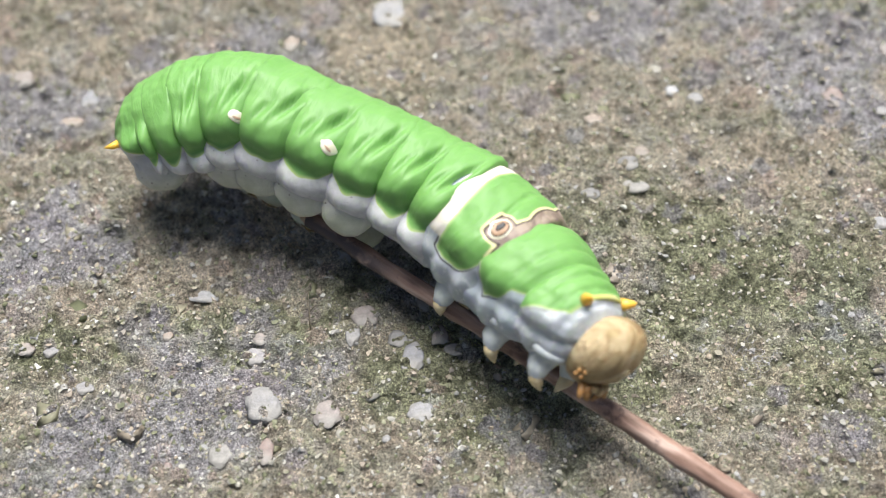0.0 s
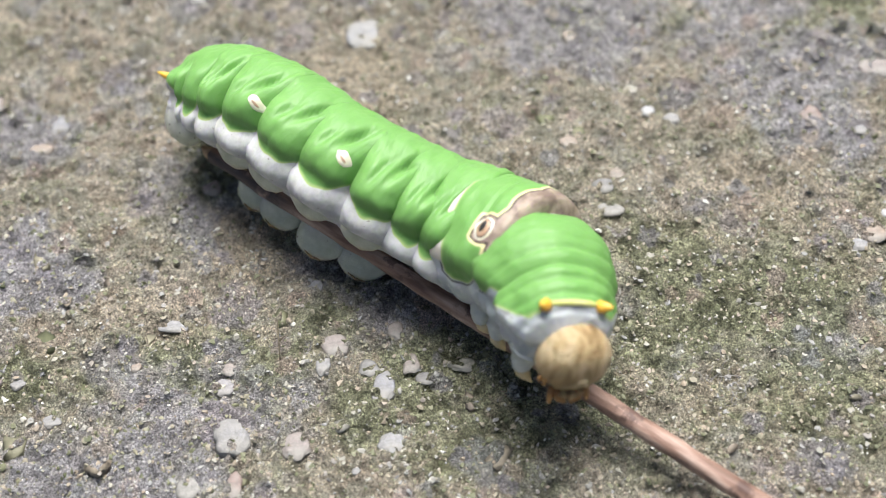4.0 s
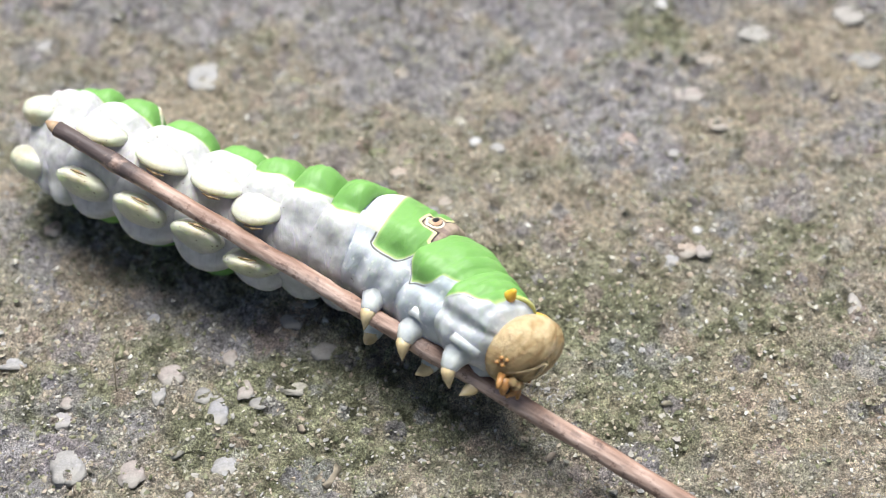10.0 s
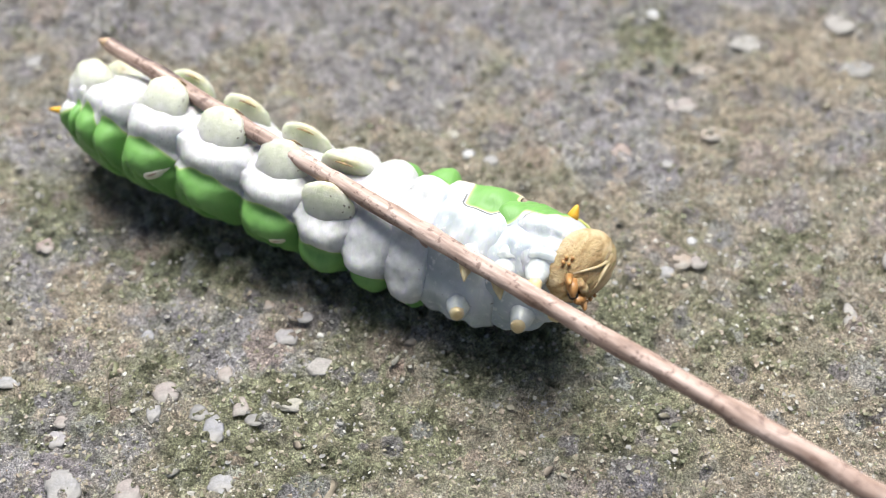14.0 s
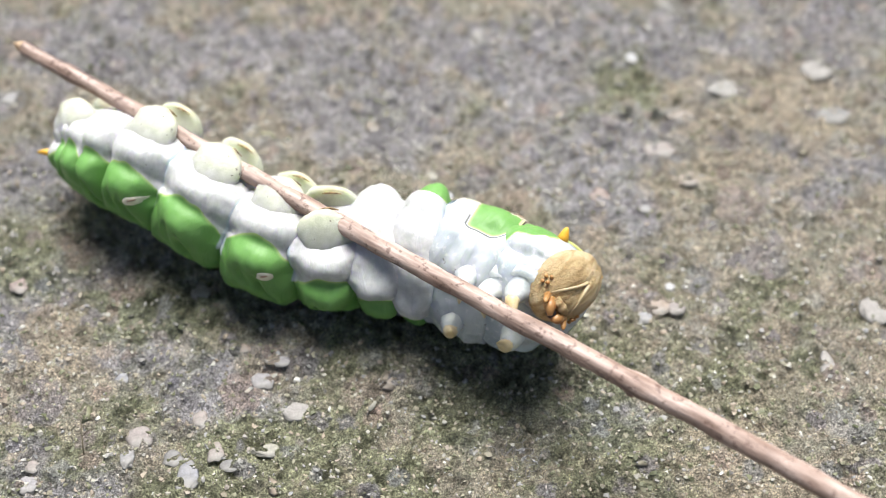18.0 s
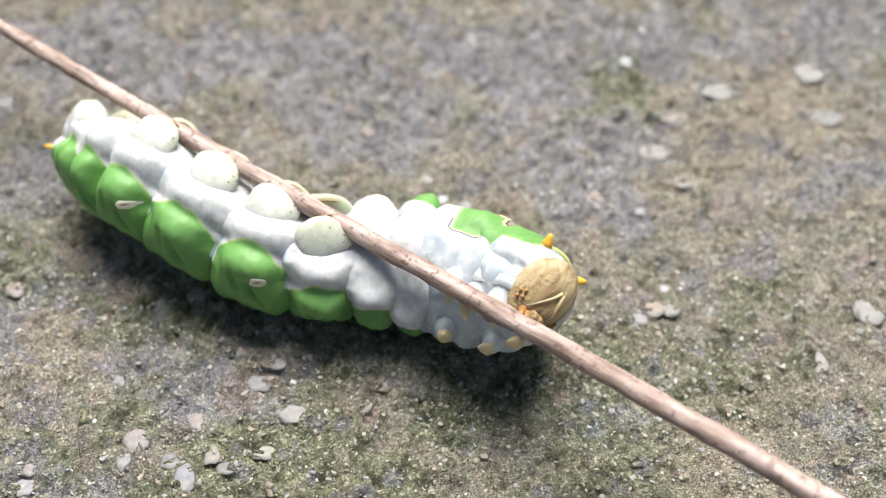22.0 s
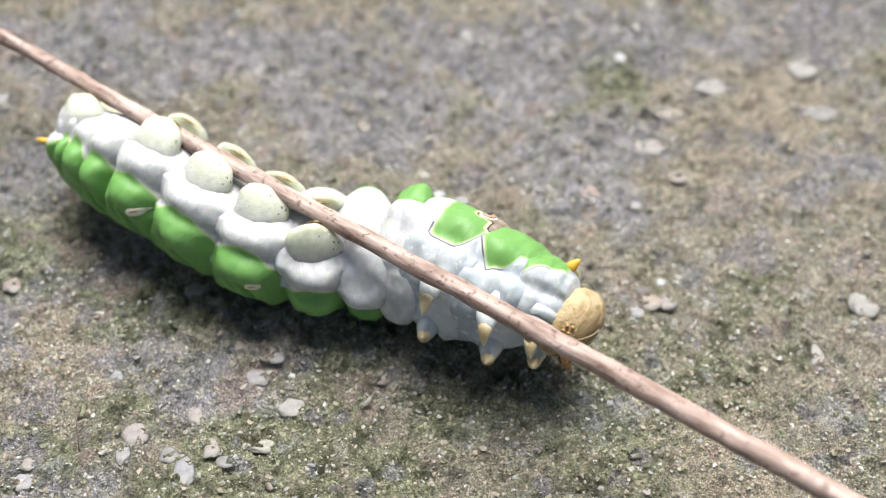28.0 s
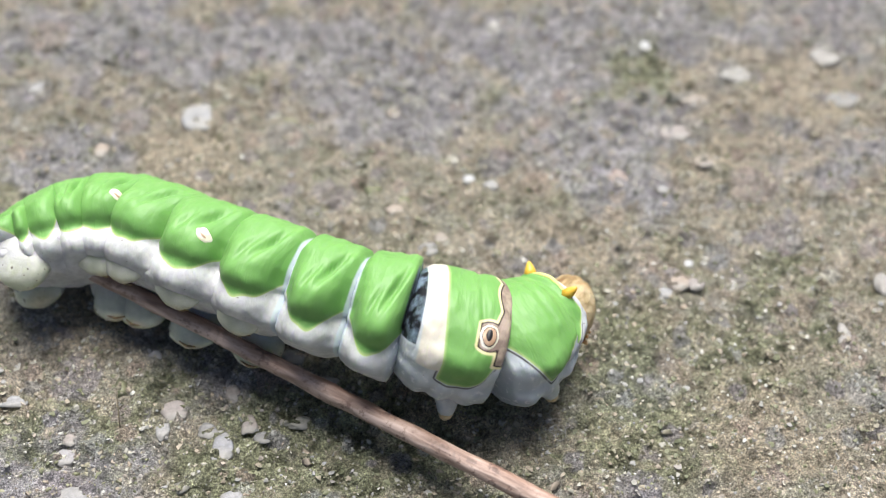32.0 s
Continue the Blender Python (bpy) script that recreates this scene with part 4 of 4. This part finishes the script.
# ---- twig ----
def twig_mesh():
    root = tagged(new("twig"), "thin dry brown twig with dark speckled bark", "twig")
    rnd = random.Random(5)
    st = []
    for i in range(86):
        x = i * 1.05
        r = 0.62 + 0.0022 * x + 0.05 * noise.noise(Vector((x * 0.5, 3, 1)))
        for node in (5.5, 33, 58, 76):
            r += 0.10 * math.exp(-(((x - node) / 0.9) ** 2))
        st.append(((x, 0.18 * math.sin(x * 0.06) + 0.12 * noise.noise(Vector((x * 0.2, 0, 0))), 0.15 * math.sin(x * 0.045 + 1) + 0.1 * noise.noise(Vector((x * 0.2, 5, 0)))), r))
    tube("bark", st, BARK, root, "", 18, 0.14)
    p0 = Vector(st[0][0])
    tube("broken_tip", [(p0 + Vector((0.1, 0, 0)), 0.56), (p0 + Vector((-0.5, 0.05, 0)), 0.42), (p0 + Vector((-1.1, 0.1, 0.1)), 0.15)], WOOD, root, "pale broken wood tip", 10, 0.4)
    for node in (33, 58, 76):
        p = Vector(st[int(node / 1.05)][0])
        s = rnd.choice((-1, 1))
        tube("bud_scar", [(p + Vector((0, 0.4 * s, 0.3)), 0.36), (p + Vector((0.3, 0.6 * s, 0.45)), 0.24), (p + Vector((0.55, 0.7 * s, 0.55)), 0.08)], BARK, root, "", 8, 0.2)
    return root


TWIG = twig_mesh()


# ---- motions ----
STANCES = []
KNOTS = [0.0, 11.2, 21.1, 35.2, 41.2, 49.2]


def stance(t, tail, sixth, fourth, band, chest, neck, head, rolls):
    """How the body lies at t: points of its axis in millimetres, the head's centre, and its roll at tail, fourth ring, chest and neck."""
    STANCES.append((t, np.array([tail, sixth, fourth, band, chest, neck]), np.array(head), rolls))


def spine(points, s):
    """Place and direction on the smooth axis through the points at s."""
    k = np.array(KNOTS)
    slope = np.empty_like(points)
    d = np.diff(points, axis=0) / np.diff(k)[:, None]
    slope[0], slope[-1] = d[0], d[-1]
    w = np.diff(k)
    slope[1:-1] = (d[:-1] * w[1:, None] + d[1:] * w[:-1, None]) / (w[1:] + w[:-1])[:, None]
    i = int(np.clip(np.searchsorted(k, s) - 1, 0, len(k) - 2))
    h = k[i + 1] - k[i]
    u = (s - k[i]) / h
    p = (2 * u**3 - 3 * u**2 + 1) * points[i] + (u**3 - 2 * u**2 + u) * h * slope[i] + (3 * u**2 - 2 * u**3) * points[i + 1] + (u**3 - u**2) * h * slope[i + 1]
    q = (6 * u**2 - 6 * u) / h * points[i] + (3 * u**2 - 4 * u + 1) * slope[i] + (6 * u - 6 * u**2) / h * points[i + 1] + (3 * u**2 - 2 * u) * slope[i + 1]
    return Vector(p), Vector(q).normalized()


def turned(place, ahead, roll):
    """A pose whose y looks ahead and whose z, the back, leans to the left by roll degrees."""
    up = (Vector((0, 0, 1)) - ahead * ahead.z).normalized()
    left = up.cross(ahead)
    back = up * math.cos(radians(roll)) + left * math.sin(radians(roll))
    side = ahead.cross(back)
    m = Matrix((side, ahead, back)).transposed().to_4x4()
    m.translation = Vector(place) * MM
    return m


def twig_row(t, end, toward, roll):
    d = (Vector(toward) - Vector(end)).normalized()
    up = (Vector((0, 0, 1)) - d * d.z).normalized()
    m = Matrix((d, up.cross(d), up)).transposed().to_4x4()
    m.translation = Vector(end) * MM
    return t, m @ pose(0, 0, 0, -roll, 0, 0)


def motions():
    stance(0, (-37.3, -24.8, 6.3), (-28.0, -23.9, 8.5), (-21.2, -26.2, 7.8), (-10.8, -31.1, 6.2), (-6.8, -34.9, 5.8), (-1.8, -41.1, 7.5), (-0.7, -42.2, 7.3), (23, 40, 50, 41))
    stance(1, (-36.1, -22.1, 6.3), (-26.1, -21.9, 8.4), (-19.6, -24.9, 7.6), (-9.4, -29.9, 5.8), (-4.8, -33.5, 6.0), (-0.4, -40.2, 8.2), (0.8, -41.3, 8.0), (37, 49, 47, 33))
    stance(2, (-34.2, -19.3, 5.9), (-25.2, -20.9, 8.3), (-19.3, -24.9, 7.5), (-9.3, -29.6, 5.8), (-5.1, -33.0, 7.1), (-3.0, -39.6, 8.9), (-2.3, -41.0, 8.4), (41, 51, 34, 16))
    stance(5, (-31.0, -15.7, 5.7), (-23.6, -20.6, 6.9), (-17.3, -24.9, 6.8), (-7.1, -29.7, 5.7), (-3.5, -32.7, 7.3), (-1.2, -39.6, 9.1), (-0.6, -41.0, 8.6), (48, 51, 34, 12))
    stance(6, (-30.9, -15.5, 5.6), (-23.8, -20.7, 6.8), (-17.4, -24.8, 6.9), (-7.2, -30.0, 5.6), (-4.2, -33.2, 7.6), (-2.7, -40.5, 8.8), (-2.0, -41.9, 8.2), (52, 52, 22, 2))
    stance(7, (-31.3, -16.5, 5.5), (-24.3, -21.6, 7.1), (-17.8, -25.9, 7.2), (-8.7, -32.5, 7.4), (-6.4, -36.4, 8.0), (-3.6, -43.6, 6.8), (-2.8, -44.7, 5.8), (45, 44, -0, -12))
    stance(8, (-30.7, -16.8, 5.5), (-23.8, -21.3, 7.2), (-17.4, -26.1, 7.2), (-7.1, -32.5, 7.2), (-4.0, -36.8, 8.9), (-2.2, -44.0, 7.7), (-1.8, -45.0, 6.8), (49, 46, 7, -5))
    stance(8.5, (-29.6, -17.0, 5.3), (-22.5, -21.1, 7.3), (-16.2, -25.6, 7.4), (-5.7, -31.4, 7.3), (-2.3, -34.9, 7.9), (1.6, -41.0, 6.8), (2.1, -42.0, 5.8), (54, 44, 26, 4))
    stance(9, (-27.8, -16.7, 5.3), (-20.5, -20.3, 6.5), (-13.7, -24.3, 6.3), (-3.7, -30.5, 5.8), (1.2, -32.6, 6.2), (5.5, -39.2, 7.4), (6.2, -40.4, 7.1), (68, 68, 61, 46))
    stance(9.5, (-29.7, -17.0, 4.7), (-22.6, -21.8, 6.4), (-14.0, -25.4, 5.3), (-1.4, -29.2, 6.1), (3.1, -31.8, 6.0), (7.8, -36.7, 6.2), (8.3, -37.9, 5.7), (120, 129, 60, 43))
    stance(10, (-30.3, -15.9, 4.7), (-23.1, -20.1, 6.2), (-14.3, -24.1, 5.0), (-2.9, -28.3, 5.4), (1.9, -31.4, 5.2), (7.2, -37.5, 7.7), (8.5, -38.6, 7.9), (138, 139, 85, 60))
    stance(11, (-29.0, -15.3, 5.1), (-20.4, -18.8, 5.9), (-13.0, -22.6, 5.0), (-1.5, -27.1, 4.7), (4.3, -29.5, 5.9), (7.8, -35.5, 9.2), (8.7, -36.8, 9.3), (142, 140, 77, 38))
    stance(12, (-26.9, -11.8, 5.4), (-20.5, -19.1, 5.9), (-12.4, -22.7, 5.0), (-0.5, -27.4, 4.7), (5.3, -29.2, 5.9), (9.1, -35.4, 8.2), (9.8, -36.6, 8.3), (152, 146, 79, 43))
    stance(13, (-30.2, -13.3, 5.6), (-21.5, -18.5, 5.9), (-13.5, -22.4, 5.2), (-1.6, -27.3, 5.3), (4.1, -29.8, 5.0), (9.2, -36.0, 8.0), (10.4, -36.9, 8.5), (155, 145, 96, 67))
    stance(13.5, (-29.9, -13.0, 5.6), (-20.8, -17.7, 5.8), (-12.3, -21.2, 5.2), (0.2, -25.8, 5.4), (5.2, -28.3, 5.6), (8.7, -33.6, 7.6), (8.8, -35.0, 7.6), (170, 147, 85, 64))
    stance(14, (-27.4, -11.2, 5.3), (-19.0, -15.8, 5.7), (-9.0, -20.8, 5.0), (3.2, -26.1, 5.1), (8.1, -28.2, 5.3), (12.5, -29.9, 8.2), (13.1, -31.0, 8.9), (222, 197, 115, 94))
    stance(17, (-25.4, -7.4, 5.8), (-16.0, -13.1, 6.0), (-8.1, -19.7, 5.1), (6.1, -22.5, 5.0), (12.0, -23.9, 5.5), (16.6, -26.7, 8.9), (17.0, -28.0, 9.5), (236, 232, 124, 96))
    stance(18, (-26.3, -11.0, 5.0), (-18.6, -15.2, 6.1), (-8.5, -21.4, 4.7), (4.7, -23.3, 5.2), (9.7, -25.8, 5.2), (13.2, -27.8, 8.5), (13.6, -28.9, 9.3), (217, 219, 111, 93))
    stance(19, (-25.8, -11.0, 4.9), (-18.5, -16.2, 6.3), (-8.8, -22.2, 5.3), (4.8, -24.7, 4.9), (10.4, -26.1, 5.2), (14.7, -27.1, 8.6), (15.3, -28.0, 9.5), (232, 232, 120, 103))
    stance(20, (-24.8, -9.2, 5.1), (-17.6, -15.0, 6.1), (-8.7, -20.7, 5.2), (5.1, -23.8, 5.0), (10.9, -25.4, 5.4), (16.9, -27.5, 8.2), (17.7, -28.7, 8.7), (233, 230, 118, 93))
    stance(21, (-25.3, -8.1, 5.7), (-16.5, -13.8, 5.9), (-7.8, -20.4, 4.8), (5.8, -23.0, 4.8), (11.1, -24.8, 5.4), (15.2, -27.0, 8.4), (15.5, -28.0, 9.2), (236, 226, 116, 92))
    stance(21.6, (-25.6, -12.0, 5.1), (-18.1, -17.7, 6.3), (-8.6, -23.8, 5.0), (4.4, -24.5, 4.8), (8.8, -26.5, 5.4), (11.7, -28.7, 8.4), (11.7, -29.8, 9.1), (234, 229, 110, 81))
    stance(22, (-25.3, -10.9, 4.8), (-18.4, -16.3, 6.3), (-8.7, -22.4, 5.2), (4.5, -23.8, 5.0), (9.1, -25.9, 5.5), (12.2, -28.2, 8.5), (12.2, -29.4, 9.2), (229, 223, 112, 81))
    stance(22.5, (-24.3, -9.6, 4.5), (-18.2, -15.3, 6.3), (-8.8, -21.2, 5.5), (4.7, -23.6, 5.0), (9.9, -25.4, 5.3), (14.0, -27.2, 8.3), (14.4, -28.2, 9.1), (227, 224, 115, 91))
    stance(23, (-24.3, -9.1, 5.2), (-17.5, -15.6, 6.2), (-9.0, -21.4, 5.5), (5.0, -23.6, 5.1), (10.5, -26.0, 5.2), (15.5, -28.3, 8.2), (16.1, -29.5, 8.8), (231, 232, 120, 92))
    stance(24, (-24.6, -7.4, 5.6), (-16.3, -13.3, 6.2), (-8.0, -20.1, 5.2), (5.6, -23.9, 4.9), (11.1, -25.9, 5.3), (17.3, -28.2, 7.1), (18.1, -29.1, 7.7), (238, 230, 120, 98))
    stance(25, (-25.3, -9.8, 4.8), (-18.3, -14.9, 6.3), (-8.5, -21.2, 4.9), (3.9, -23.3, 5.4), (8.0, -25.9, 5.8), (14.1, -26.6, 6.5), (15.2, -27.3, 7.1), (225, 216, 115, 115))
    stance(27.5, (-24.8, -9.9, 5.5), (-17.1, -16.4, 6.2), (-8.9, -22.8, 4.9), (4.2, -24.1, 4.8), (9.4, -24.9, 6.0), (15.1, -28.4, 6.4), (15.7, -29.7, 6.5), (240, 239, 110, 93))
    stance(28, (-25.9, -10.8, 5.5), (-17.6, -16.3, 5.9), (-8.8, -22.0, 5.1), (3.9, -23.8, 5.3), (8.1, -26.2, 5.5), (14.0, -29.1, 6.2), (14.7, -30.5, 6.1), (225, 206, 96, 79))
    stance(29, (-29.7, -14.1, 6.0), (-20.1, -19.2, 5.5), (-10.1, -23.3, 5.2), (2.7, -25.4, 6.1), (7.0, -26.9, 5.4), (11.9, -29.3, 5.2), (12.8, -30.0, 4.8), (199, 162, 73, 43))
    stance(30, (-29.0, -14.2, 5.3), (-20.1, -18.5, 5.6), (-8.3, -22.4, 5.2), (4.8, -23.9, 6.4), (9.3, -24.8, 5.4), (14.2, -27.4, 5.2), (15.1, -28.1, 4.7), (219, 172, 62, 34))
    stance(31, (-31.0, -15.3, 6.2), (-21.5, -20.1, 6.1), (-10.5, -23.4, 5.4), (4.3, -26.1, 6.5), (8.8, -26.8, 5.1), (13.6, -27.4, 4.5), (14.6, -27.6, 3.8), (185, 150, 51, 22))
    stance(31.5, (-32.4, -17.6, 6.1), (-23.2, -21.8, 5.9), (-15.4, -24.9, 5.6), (2.1, -28.3, 6.3), (8.1, -29.6, 4.4), (14.2, -30.7, 6.1), (15.4, -31.4, 5.8), (138, 136, 42, 42))
    stance(32, (-32.6, -24.9, 5.1), (-22.9, -22.9, 5.7), (-15.5, -26.7, 6.9), (-0.1, -33.0, 6.9), (6.5, -33.8, 5.4), (10.8, -30.9, 5.4), (12.0, -30.5, 4.5), (75, 59, 33, 12))
    base = [(t, Matrix.Translation(Vector((p[2][0], p[2][1], 0)) * MM)) for t, p, h, r in STANCES]
    walk(ROOT, base)
    for k, ring in enumerate(BODY):
        rows = []
        for (t, p, h, r), (_, b) in zip(STANCES, base):
            place, ahead = spine(p, MIDS[k])
            rows.append((t, b.inverted() @ turned(place, ahead, float(np.interp(MIDS[k], [3, 21.1, 38.2, 49.2], r)))))
        walk(ring, rows)
    rows = []
    for (t, p, h, r), (_, b) in zip(STANCES, base):
        rows.append((t, b.inverted() @ turned(h, spine(p, 49.2)[1], r[3]) @ pose(0, 0, 0, -30, 0, 0)))
    walk(FACE, rows)
    for leg in RIGHT_PROLEGS:  # splayed and drawn in while the flank is up, stretched out when the belly is up
        walk(leg, [(t, pose(0, 0, up * MM, 0, splay, 0)) for t, up, splay in ((0, 0.3, -15), (2, 0.5, -15), (5, 1.3, -15), (8.5, 1.3, -15), (10, 0.4, -5), (13, 0.2, 0), (14, 0.2, 0), (28, 0.2, 0), (30, 0.1, 0), (31, 0.0, 0), (32, 1.0, -13))])
    for leg in LEFT_PROLEGS:
        walk(leg, [(t, pose(0, 0, up * MM)) for t, up in ((0, -1.5), (2, -1.6), (5, -1.9), (8.5, -1.9), (10, -0.2), (13, 0.0), (14, 0.2), (28, 0.2), (31, 0.0), (32, -1.2))])
    walk(TWIG, [
        twig_row(0, (-22.8, -29.9, 3.2), (8.5, -49.7, 1.8), 0),
        twig_row(1, (-22.7, -27.7, 3.3), (8.9, -48.7, 1.8), 0),
        twig_row(2, (-28.8, -24.0, 4.0), (11.2, -49.1, 1.2), 0),
        twig_row(5, (-29.2, -21.7, 3.6), (17.0, -50.8, 1.2), 0),
        twig_row(6, (-29.2, -21.9, 3.8), (10.5, -45.9, 1.2), 0),
        twig_row(7, (-28.7, -23.2, 3.5), (17.1, -50.7, 0.9), 0),
        twig_row(8, (-29.6, -22.6, 3.9), (14.3, -48.9, 1.1), 10),
        twig_row(8.5, (-31.2, -21.0, 4.1), (14.3, -47.5, 1.3), 20),
        twig_row(9, (-28.6, -20.8, 5.4), (18.2, -48.7, 2.0), 40),
        twig_row(9.5, (-25.5, -23.8, 11.5), (17.1, -46.1, 0.9), 60),
        twig_row(10, (-26.7, -21.4, 11.5), (19.4, -47.2, 1.8), 75),
        twig_row(11, (-26.3, -19.2, 11.6), (21.3, -46.0, 1.6), 82.5),
        twig_row(12, (-26.3, -18.7, 12.1), (22.7, -46.0, 1.6), 90),
        twig_row(13, (-28.4, -17.6, 12.1), (22.8, -47.4, 2.8), 100),
        twig_row(13.5, (-26.4, -16.5, 12.3), (24.1, -46.5, 2.1), 120),
        twig_row(14, (-24.1, -9.3, 10.4), (30.7, -50.0, 9.8), 180),
        twig_row(17, (-25.9, -0.4, 8.0), (33.4, -46.8, 11.8), 185),
        twig_row(18, (-30.1, -4.7, 10.0), (30.6, -45.8, 8.9), 185),
        twig_row(19, (-30.6, -3.0, 8.9), (31.6, -46.0, 10.2), 185),
        twig_row(20, (-30.4, -0.0, 8.6), (31.2, -46.9, 10.8), 185),
        twig_row(21, (-32.7, 3.5, 7.9), (31.3, -47.1, 11.2), 185),
        twig_row(21.6, (-36.9, 0.9, 8.8), (27.5, -46.0, 9.7), 185),
        twig_row(22, (-38.1, 3.1, 9.4), (29.1, -46.6, 10.3), 185),
        twig_row(22.5, (-38.4, 4.7, 9.4), (30.7, -46.7, 10.8), 185),
        twig_row(23, (-38.4, 6.1, 8.6), (31.2, -47.1, 11.2), 185),
        twig_row(24, (-36.3, 6.6, 7.8), (33.0, -47.2, 11.4), 185),
        twig_row(25, (-38.6, 3.1, 9.6), (30.9, -47.3, 10.2), 185),
        twig_row(27.5, (-34.6, 1.2, 7.4), (30.4, -47.1, 10.0), 185),
        twig_row(28, (-35.5, -0.1, 9.5), (29.8, -48.2, 11.6), 180),
        twig_row(29, (-33.7, -11.4, 12.0), (24.0, -46.3, 7.5), 160),
        twig_row(30, (-34.9, -8.1, 11.9), (26.7, -46.6, 7.8), 155),
        twig_row(31, (-33.4, -14.9, 13.9), (25.5, -45.3, 3.7), 130),
        twig_row(31.5, (-33.1, -19.8, 12.7), (17.9, -45.0, 3.6), 105),
        twig_row(32, (-35.2, -20.7, 5.2), (9.9, -45.7, 2.3), 75),
    ])


motions()
